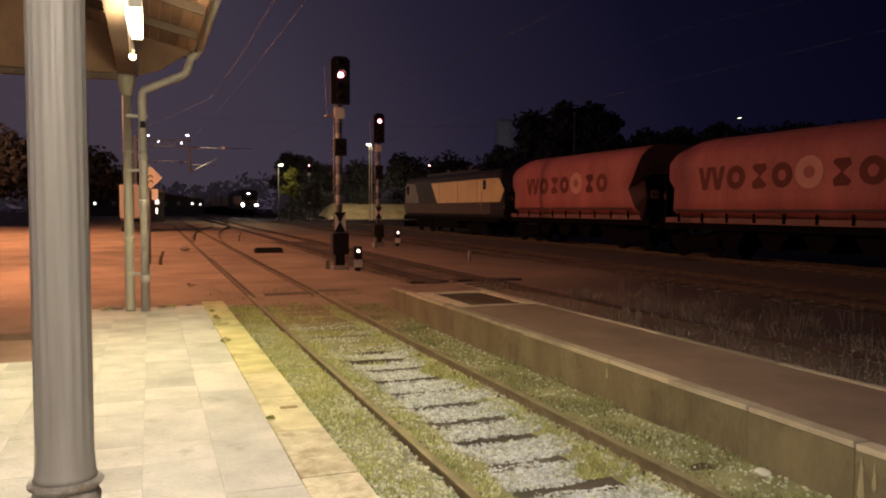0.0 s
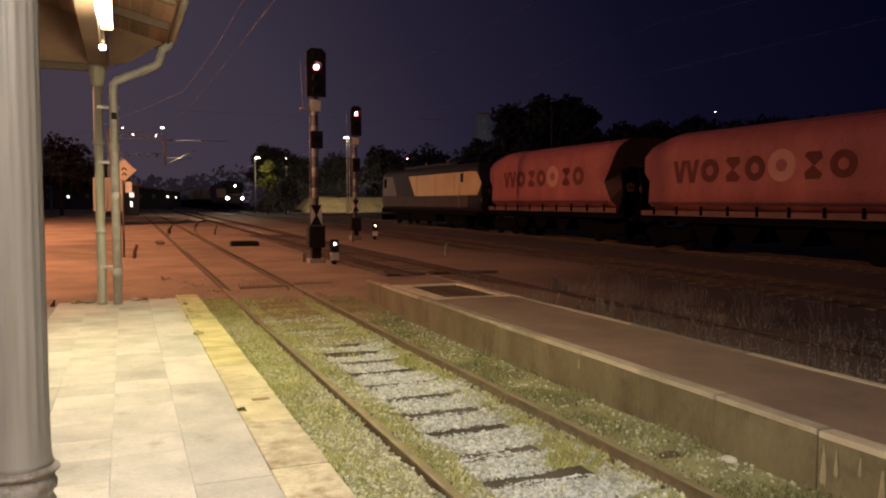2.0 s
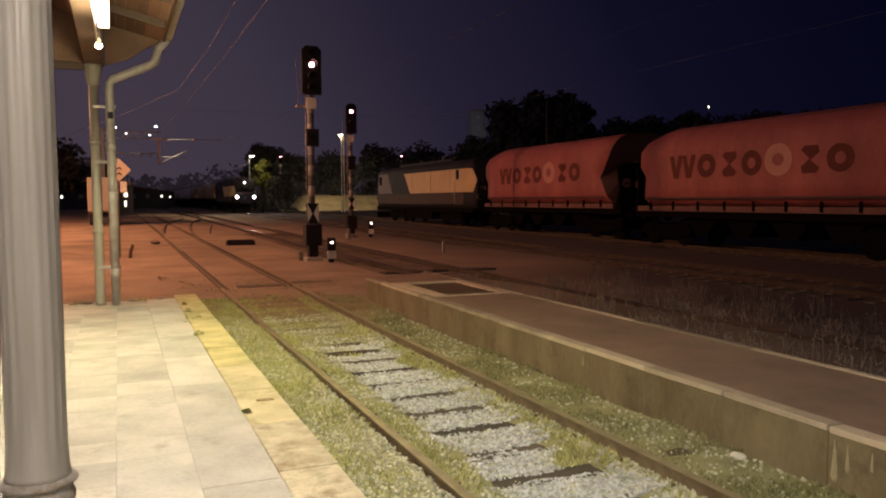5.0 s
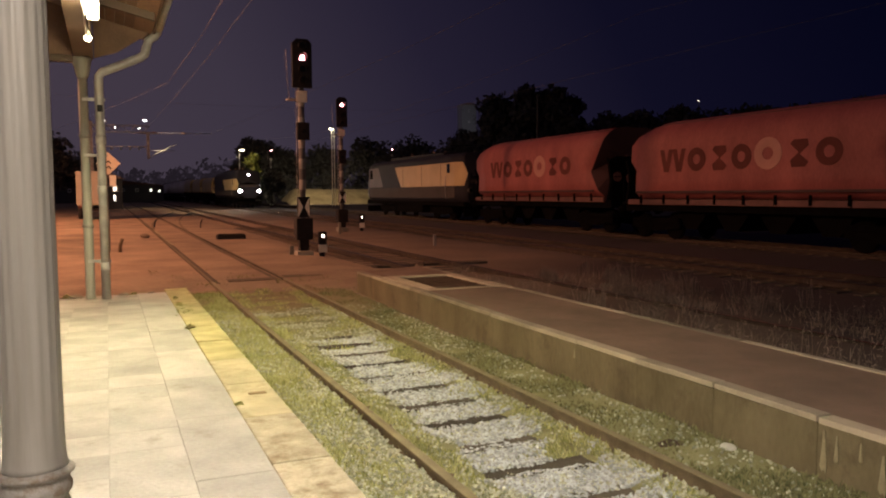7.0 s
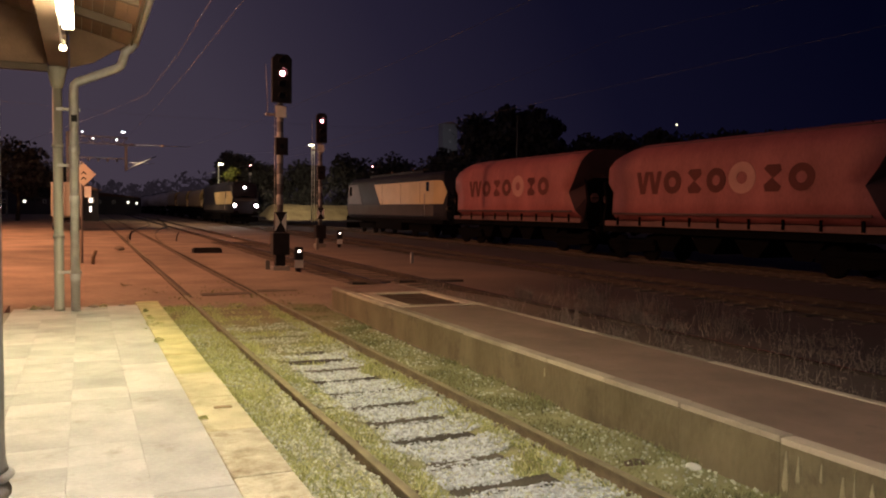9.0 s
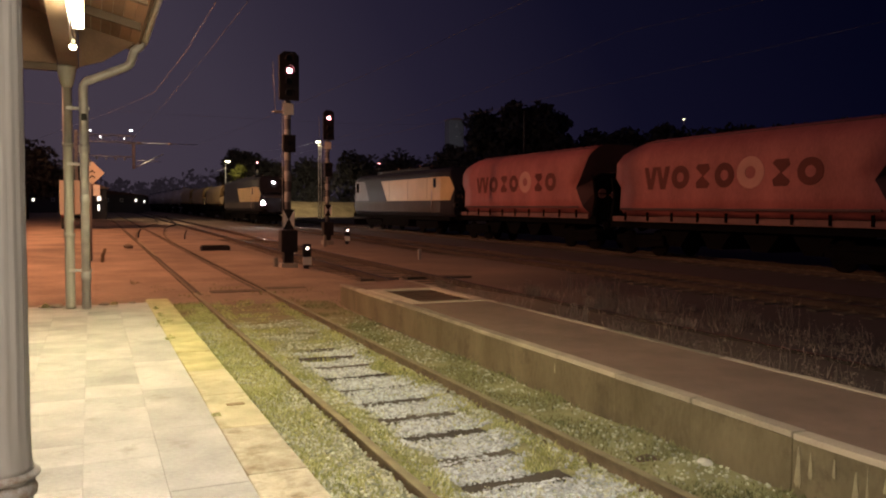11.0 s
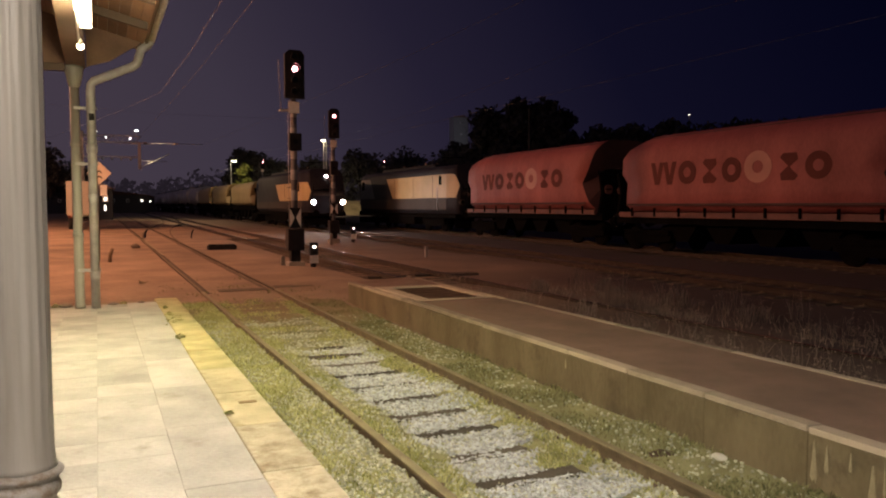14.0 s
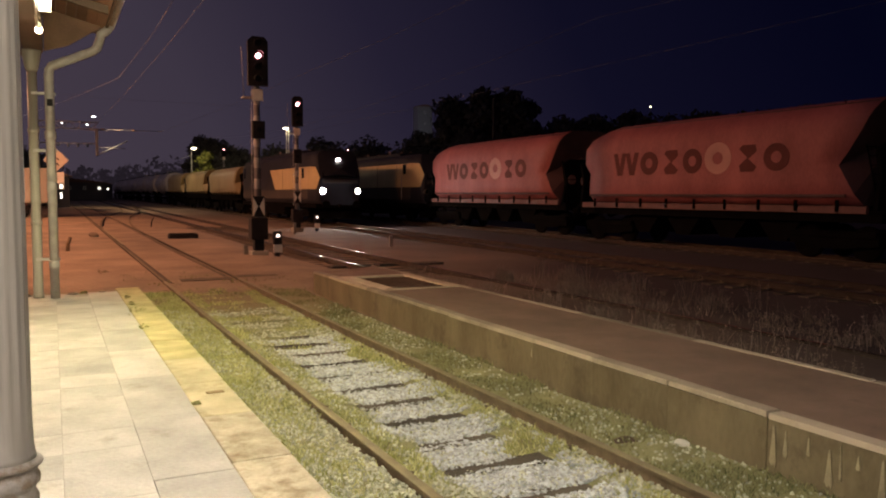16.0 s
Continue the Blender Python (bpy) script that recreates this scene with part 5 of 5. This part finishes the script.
for sx in (-0.78, 0.78):
    for yy in (0.9, 4.8):
        wh = part("wheel", T([(sx - 0.13, yy, 0.40), (sx + 0.13, yy, 0.40)], 0.42, 20), "tyre", van)
        part("rim", T([(sx - 0.14, yy, 0.40), (sx + 0.14, yy, 0.40)], 0.22, 14), "zinc", wh)
    part("tail_lamp", B(sx - 0.1, sx + 0.1, -0.03, 0.0, 0.78, 0.92), "wagon_mark", van)


# ---- plants ----
def leaf_cloud(n, centre, radii, size, seed):
    r = np.random.default_rng(seed)
    p = r.normal(size=(n, 3))
    p /= np.linalg.norm(p, axis=1)[:, None]
    p *= (r.random((n, 1)) ** 0.45)
    out_v, out_f = [], []
    for q in p:
        k = 1 + 0.45 * noise.noise(Vector(q * 2.3) + Vector((seed, 0, 0)))
        c = np.array(centre) + q * np.array(radii) * k
        a, b = r.normal(size=3), r.normal(size=3)
        a, b = a / np.linalg.norm(a) * size, b / np.linalg.norm(b) * size * 0.7
        i = len(out_v)
        out_v += [tuple(c - a), tuple(c + b), tuple(c + a), tuple(c - b)]
        out_f.append((i, i + 1, i + 2, i + 3))
    return out_v, out_f


def tree(x, y, h, spread, label, seed, mat="leaf", n=2600, clumps=7):
    z0 = zg(y) - 0.1
    r = random.Random(seed)
    t = thing("tree", label, "tree", pose(x, y, z0), "trees")
    bm = tube(bmesh.new(), [(0, 0, -0.2), (0.1, 0, h * 0.25), (0.0, 0.1, h * 0.5), (0.1, 0, h * 0.8)], [h * 0.03, h * 0.022, h * 0.014, h * 0.005], 9)
    vs, fs = [], []
    for k in range(clumps):
        a = k * 2.4 + r.random()
        zz = h * (0.42 + 0.5 * (k + 0.5) / clumps)
        d = spread * (0.62 - 0.35 * abs(2 * (k + 0.5) / clumps - 0.7))
        c = (d * math.cos(a), d * math.sin(a), zz)
        tube(bm, [(0, 0, zz * 0.62), (c[0] * 0.5, c[1] * 0.5, zz * 0.82), c], [h * 0.010, h * 0.007, h * 0.003], 6)
        s = spread * r.uniform(0.42, 0.62)
        v, f = leaf_cloud(n // clumps, c, (s, s, s * 0.75), h * 0.034, seed * 13 + k)
        o = len(vs)
        vs += v
        fs += [tuple(i + o for i in g) for g in f]
    part("trunk", bm, "bark", t)
    from_arrays("crown", vs, fs, mat, kind="", parent=t)
    return t


spots = [(33, 128, 9, 4.5), (39, 122, 10, 5), (45, 116, 9.5, 5), (49, 106, 9, 4.2), (52.4, 102, 15.6, 4.3), (56.6, 100, 17.0, 4.4), (60.4, 99, 17.0, 4.0), (65, 104, 13.6, 5), (69, 98, 13.2, 4.8), (72.5, 95, 13.4, 4.6), (76, 91, 13.8, 4.8), (81.5, 84, 13.0, 4.8), (86, 79, 13.0, 4.8), (90, 73, 13.2, 4.8),
         (79, 86, 12.5, 5), (84, 82, 12.8, 5), (88, 76, 12.8, 5), (92, 70, 13.2, 5), (96, 62, 13.5, 5), (52, 112, 11, 5), (59, 108, 11, 5), (28, 131, 8.5, 4), (21.5, 128, 10.5, 3.6), (24.6, 131, 9.8, 3.4), (40, 108, 8, 4.2), (44, 98, 8, 4.5), (49, 92, 8.4, 4.4)]
for k, (x, y, h, sp) in enumerate(spots):
    tree(x, y, h, sp, "dark leafy tree beyond the sidings at night", 20 + k)
for k, (x, y, h, sp) in enumerate(((-12, 72, 8, 4), (-19, 58, 10, 4.5), (-6, 92, 8, 4), (-21, 48, 11, 5), (-3, 118, 7, 4), (-12, 100, 9, 4))):
    tree(x, y, h, sp, "dark leafy tree beside the yard road", 60 + k)
tree(17.0, 101.5, 7.1, 1.3, "small tree lit yellow by a street lamp", 80, "leaf_lit", 900, 6)
tree(18.4, 97.0, 4.6, 2.0, "dark bushy tree at the yard's edge", 81, "leaf", 1200, 7)

hv, hf = [], []
for k in range(30):
    hx = 20 + k * 1.0
    v, f = leaf_cloud(260, (hx, 122.5 + 0.15 * (hx - 28) + random.uniform(-1, 1), zg(122) + random.uniform(0.8, 3.0)), (1.5, 1.1, 2.0), 0.26, 300 + k)
    o = len(hv)
    hv += v
    hf += [tuple(i + o for i in g) for g in f]
from_arrays("hedge", hv, hf, "leaf", "dense dark hedge behind the lit bank", "hedge", "stuff")

fv, ff = [], []
for k in range(44):
    hx = -95 + k * 3.6 + random.uniform(-1, 1)
    hh = random.uniform(4.0, 6.5)
    v, f = leaf_cloud(150, (hx, 255 + random.uniform(-6, 6), zg(200) + hh * 0.9), (3.6, 3.0, hh), 0.9, 500 + k)
    o = len(fv)
    fv += v
    ff += [tuple(i + o for i in g) for g in f]
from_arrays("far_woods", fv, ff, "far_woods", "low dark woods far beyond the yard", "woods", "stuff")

# grassy bank lit by the lattice lamp
bv, bf = [], []
bn = 40
for j in range(9):
    for i in range(bn + 1):
        x = 24 + 15 * i / bn
        u = j / 8
        yy = 112 + 8 * u + 0.15 * (x - 28)
        hgt = 2.5 * math.sin(min(1, u * 1.4) * math.pi / 2) * (1 - 0.12 * u) * min(1, (x - 23.6) / 2)
        bv.append((x, yy, zg(112) - 0.2 + hgt + 0.16 * noise.noise((x * 0.7, yy * 0.7, 1))))
for j in range(8):
    for i in range(bn):
        a = j * (bn + 1) + i
        bf.append((a, a + 1, a + bn + 2, a + bn + 1))
from_arrays("grassy_bank", bv, bf, "bank", "rough grassy bank lit by a lamp", "embankment", "structure")


# ---- far buildings ----
def far_building(x, y, w, d, h, label, rows_, cols, lit, roof_h=2.0, coat="plaster"):
    b = thing("house", label, "building", pose(x, y, zg(y) - 0.2), "far buildings")
    part("wall", B(-w / 2, w / 2, 0, d, 0, h), coat, b)
    part("roof", prism(bmesh.new(), [(-w / 2 - 0.3, h), (w / 2 + 0.3, h), (w / 2 * 0.2, h + roof_h), (-w / 2 * 0.2, h + roof_h)], 1, -0.3, d + 0.3), "roof_tile", b)
    for r_ in range(rows_):
        for c in range(cols):
            wx, wz = -w / 2 + w * (c + 0.5) / cols, 1.0 + (h - 1.2) * (r_ + 0.3) / rows_
            win = part("window", B(wx - 0.26, wx + 0.26, -0.05, 0.0, wz + 0.4, wz + 1.0, bevel=0.02), "white", b)
            part("pane", B(wx - 0.13, wx + 0.13, -0.07, -0.052, wz + 0.5, wz + 0.86), "window_lit" if (r_, c) in lit else "glass", win)
    return b


far_building(1.5, 150, 14, 8, 3.3, "low grey building with a few lit windows far off", 1, 6, {(0, 5)}, 0.7)
far_building(7.0, 182, 9, 8, 3.4, "low grey building with a few lit windows far off", 1, 5, {(0, 4)}, 0.7)
far_building(-11, 140, 14, 8, 4.6, "low grey building with a few lit windows far off", 2, 5, {(0, 3), (1, 4)}, 1.0)
far_building(95.8, 205, 4.6, 3, 26.5, "tall pale narrow building behind dark trees", 8, 1, set(), 0.5, "mast_white")
kiosk = far_building(-0.6, 92, 4.4, 5, 3.4, "dark low kiosk with a lit window and doorway", 1, 3, {(0, 2)}, 0.8, "loco_dark")
part("doorway", B(1.34, 1.5, -0.06, 0.0, 1.1, 1.7, bevel=0.02), "window_lit", kiosk, "lit doorway")
ft = thing("hill_lamp", "tiny lit lamp on a distant mast", "lamp", pose(130.3, 150, 0))
part("mast", T([(0, 0, -0.5), (0, 0, 23.3)], 0.12, 8), "mast", ft)
part("lens", B(-0.07, 0.07, -0.07, 0.07, 23.3, 23.46, bevel=0.02), "lamp_glow", ft)


# ---- grass, weeds and ballast ----
def blades(n, xr, yr, h, seed, name, mat, label, keep=None, lean=0.5, power=1.0):
    r = np.random.default_rng(seed)
    v, f = [], []
    while n > 0:
        n -= 1
        x, y = r.uniform(*xr), yr[0] + (yr[1] - yr[0]) * r.random() ** power
        c = noise.noise((x * 1.7, y * 1.7, seed))
        if keep and not keep(x, y, c, r):
            continue
        z = bed_z(x, y) - 0.01
        hh = h * r.uniform(0.35, 1.0) * (1 + 0.7 * c)
        a = r.uniform(0, math.tau)
        wx, wy = 0.006 * math.cos(a), 0.006 * math.sin(a)
        lx, ly = r.normal() * lean * hh, r.normal() * lean * hh
        i = len(v)
        v += [(x - wx, y - wy, z), (x + wx, y + wy, z), (x + lx * 0.4 + wx * 0.7, y + ly * 0.4 + wy * 0.7, z + hh * 0.6), (x + lx * 0.4 - wx * 0.7, y + ly * 0.4 - wy * 0.7, z + hh * 0.6), (x + lx, y + ly, z + hh)]
        f += [(i, i + 1, i + 2, i + 3), (i + 3, i + 2, i + 4)]
    return from_arrays(name, v, f, mat, label, "grass")


def thick(lo):
    return lambda x, y, c, r: c + r.uniform(-0.35, 0.35) > lo


blades(5000, (0.9, 4.6), (15.8, 21.5), 0.07, 22, "grass_patches", "grass_dull", "sparse grass in bare earth beyond the platforms", lambda x, y, c, r: c + r.uniform(-0.3, 0.3) > 0.05 + 0.12 * (y - 16))
blades(16000, (1.16, 1.97), (7.5, 16.6), 0.055, 21, "grass_verge", "grass", "green grass between the platform and the rail", thick(-0.3))
blades(22000, (1.16, 1.97), (3.2, 16.5), 0.045, 1, "grass_verge", "grass", "green grass between the platform and the rail", thick(0.10), power=1.2)
blades(40000, (2.0, 3.46), (3.2, 17), 0.055, 2, "grass_between_rails", "grass", "patchy green grass between the rails", lambda x, y, c, r: c + r.uniform(-0.35, 0.35) - (0.5 if 2.35 < x < 3.2 else -0.15) > -0.12 and (off_sleeper(y) > 0.09 or not 2.3 < x < 3.25), power=1.2)
blades(26000, (3.52, 4.40), (3.0, 16), 0.05, 3, "grass_verge", "grass_dull", "green grass along the concrete platform wall", thick(-0.02), power=1.3)
blades(9000, (1.16, 1.97), (-11, 3.2), 0.085, 11, "grass_verge", "grass", "green grass between the platform and the rail", thick(-0.30))
blades(9000, (3.52, 4.40), (-11, 3.0), 0.08, 13, "grass_verge", "grass_dull", "green grass along the concrete platform wall", thick(-0.25))
blades(6000, (5.98, 10.5), (-11, 2.5), 0.30, 14, "tall_weeds", "dry_grass", "tall dry weeds beside a dark track", lambda x, y, c, r: c + r.uniform(-0.3, 0.3) > (-0.1 if x < 6.7 or x > 8.6 else 0.3))
blades(4200, (5.98, 10.5), (2.5, 17), 0.20, 4, "tall_weeds", "dry_grass", "tall dry weeds beside a dark track", lambda x, y, c, r: c + r.uniform(-0.3, 0.3) > (-0.1 if x < 6.7 or x > 8.6 else 0.3))


def clump_weeds(n, xr, yr, seed):
    """Tall dry weeds that stand in clumps, each stalk with small leaves and seed heads towards its top."""
    r = np.random.default_rng(seed)
    v, f = [], []
    for k in range(n):
        cx_, cy_ = r.uniform(*xr), r.uniform(*yr)
        tall, wide = 0.14 + 0.42 * r.random() ** 2, r.uniform(0.05, 0.14)
        for q in range(int(r.integers(10, 30))):
            x, y = cx_ + r.normal() * wide, cy_ + r.normal() * wide * 1.3
            z, hh = ground_z(x, y) - 0.02, tall * r.uniform(0.5, 1.1)
            lx, ly, w_ = r.normal() * 0.2 * hh, r.normal() * 0.2 * hh, 0.004
            i = len(v)
            v += [(x - w_, y, z), (x + w_, y, z), (x + lx * 0.4 + w_, y + ly * 0.4, z + hh * 0.6), (x + lx * 0.4 - w_, y + ly * 0.4, z + hh * 0.6), (x + lx, y + ly, z + hh)]
            f += [(i, i + 1, i + 2, i + 3), (i + 3, i + 2, i + 4)]
            for leaf in range(7):
                u, s, turn = r.uniform(0.3, 1.05), r.uniform(0.008, 0.019), r.uniform(0, math.tau)
                px, py, pz = x + lx * u * u + r.normal() * 0.02, y + ly * u * u + r.normal() * 0.02, z + hh * u
                dx, dy = s * math.cos(turn), s * math.sin(turn)
                i = len(v)
                v += [(px - dx, py - dy, pz), (px + dy * 0.5, py - dx * 0.5, pz + s * 0.7), (px + dx, py + dy, pz + s * r.uniform(0.2, 1.2)), (px - dy * 0.5, py + dx * 0.5, pz + s * 0.2)]
                f.append((i, i + 1, i + 2, i + 3))
    return from_arrays("tall_weeds", v, f, "dry_grass", "clumps of tall dry weeds behind the far platform", "weeds")


clump_weeds(130, (6.10, 6.9), (2.0, 16.5), 31)
clump_weeds(80, (8.4, 11.0), (4.0, 16.5), 32)


def stones(n, xr, yr, size, seed, name, label, keep, mat="ballast"):
    r = np.random.default_rng(seed)
    base = np.array([(1, 0, 0), (-1, 0, 0), (0, 1, 0), (0, -1, 0), (0, 0, 1), (0, 0, -1)], float)
    tri = [(0, 2, 4), (2, 1, 4), (1, 3, 4), (3, 0, 4), (2, 0, 5), (1, 2, 5), (3, 1, 5), (0, 3, 5)]
    v, f = [], []
    for k in range(n):
        x, y = r.uniform(*xr), yr[0] + (yr[1] - yr[0]) * r.random() ** 1.3
        if not keep(x, y, noise.noise((x * 1.7, y * 1.7, 2)), r):
            continue
        q = np.linalg.qr(r.normal(size=(3, 3)))[0]
        p = (base * r.uniform(0.6, 1.15, (6, 1))) @ q * size * r.uniform(0.45, 1.2)
        z = bed_z(x, y) + size * 0.2
        i = len(v)
        v += [(x + a, y + b, z + c) for a, b, c in p]
        f += [tuple(i + j for j in t_) for t_ in tri]
    return from_arrays(name, v, f, mat, label, "gravel")


stones(38000, (1.25, 4.35), (3.0, 14.2), 0.021, 7, "ballast_stones", "pale crushed stone ballast around the sleepers", lambda x, y, c, r: (x < 3.6 or r.random() < 0.20) and (off_sleeper(y) > 0.085 + 0.06 * c or r.random() < 0.06 or not 2.25 + 0.25 * c < x < 3.3 + 0.3 * c) and c + r.uniform(-0.4, 0.4) < (0.25 if 2.2 < x < 3.4 and y < 9 else 0.35 if x < 1.97 and y < 9 else 0.2 if x > 3.5 else 0.06), "ballast_moss")
stones(5000, (2.15, 3.4), (-11, 3.0), 0.036, 18, "ballast_stones", "heaped pale crushed stone between the sleepers", lambda x, y, c, r: off_sleeper(y) > 0.058 + 0.06 * c and c < 0.45)
blades(9000, (2.0, 3.46), (-11, 3.2), 0.07, 12, "grass_between_rails", "grass", "patchy green grass between the rails", lambda x, y, c, r: c + r.uniform(-0.35, 0.35) - (0.5 if 2.35 < x < 3.2 else -0.15) > -0.12)
stones(7000, (1.5, 4.35), (-11, 3.0), 0.030, 17, "ballast_stones", "pale crushed stone ballast around the sleepers", lambda x, y, c, r: c + r.uniform(-0.4, 0.4) < 0.2)
stones(27000, (2.15, 3.45), (3.0, 11.4), 0.025, 8, "ballast_stones", "heaped pale crushed stone between the sleepers", lambda x, y, c, r: abs(x - 2.84) < 0.42 + 0.20 * noise.noise((x * 1.3, y * 2.3, 9)) + r.uniform(-0.08, 0.08) - 0.012 * max(0, y - 6) and off_sleeper(y) > 0.058 + 0.06 * c and c < 0.45)
bigst = bmesh.new()
bmesh.ops.create_icosphere(bigst, subdivisions=2, radius=0.06)
for v in bigst.verts:
    v.co *= 1 + 0.3 * noise.noise(v.co * 14)
    v.co.z *= 0.5
tagged(part("pale_stone", bigst, "white", at=pose(4.26, 5.73, -0.10)), "single white stone lying in the grass", "stone")
# a dark plate stands in for the shade of a shallow hole
dp = bmesh.new()
prism(dp, [(-0.10, -0.06), (0.03, -0.11), (0.12, -0.02), (0.09, 0.08), (-0.04, 0.10), (-0.12, 0.03)], 2, 0.0, 0.02)
tagged(part("rusty_plate", dp, "hatch", at=pose(3.94, 5.98, ground_z(3.94, 5.98) + 0.024, 3, -2, 20)), "dark shallow hollow in the mossy ballast", "scrap")


def weed(x, y, z, h, seed, label):
    r = random.Random(seed)
    v, f = [], []
    for k in range(45):
        a, d = r.uniform(0, math.tau), r.uniform(0.01, h * 0.9)
        cx_, cy_, cz_ = x + d * math.cos(a), y + d * math.sin(a), z + h * r.random() * (1 - 0.6 * d / h) + 0.01
        s = 0.018
        i = len(v)
        v += [(cx_ - s, cy_, cz_), (cx_, cy_ - s * 0.6, cz_ + s * 0.4), (cx_ + s, cy_, cz_ + s * r.uniform(-0.5, 0.8)), (cx_, cy_ + s * 0.6, cz_)]
        f.append((i, i + 1, i + 2, i + 3))
    return from_arrays("weed", v, f, "grass", label, "weed", "")


weed(0.88, 11.6, PZ, 0.15, 1, "small weed growing in the paving joint")
weed(0.89, 12.4, PZ, 0.06, 4, "small weed growing in the paving joint")
weed(0.85, 10.45, PZ, 0.06, 5, "small weed growing in the paving joint")
weed(0.36, 13.95, PZ, 0.06, 6, "small weed growing in the paving joint")
weed(-0.55, 13.95, PZ, 0.07, 7, "small weed growing in the paving joint")
weed(0.86, 6.94, PZ, 0.03, 2, "small weed growing in the paving joint")
weed(0.90, 13.2, PZ, 0.05, 3, "small weed growing in the paving joint")


# ---- what moves ----
def motions():
    for ob, off in moving:
        rows = []
        for t in range(0, 17, 2):
            y = Y0 - SPEED * t + off
            rows.append((t, pose(LX, y, zg(y + (9.5 if off == 0 else 0)))))
        walk(ob, rows)


motions()
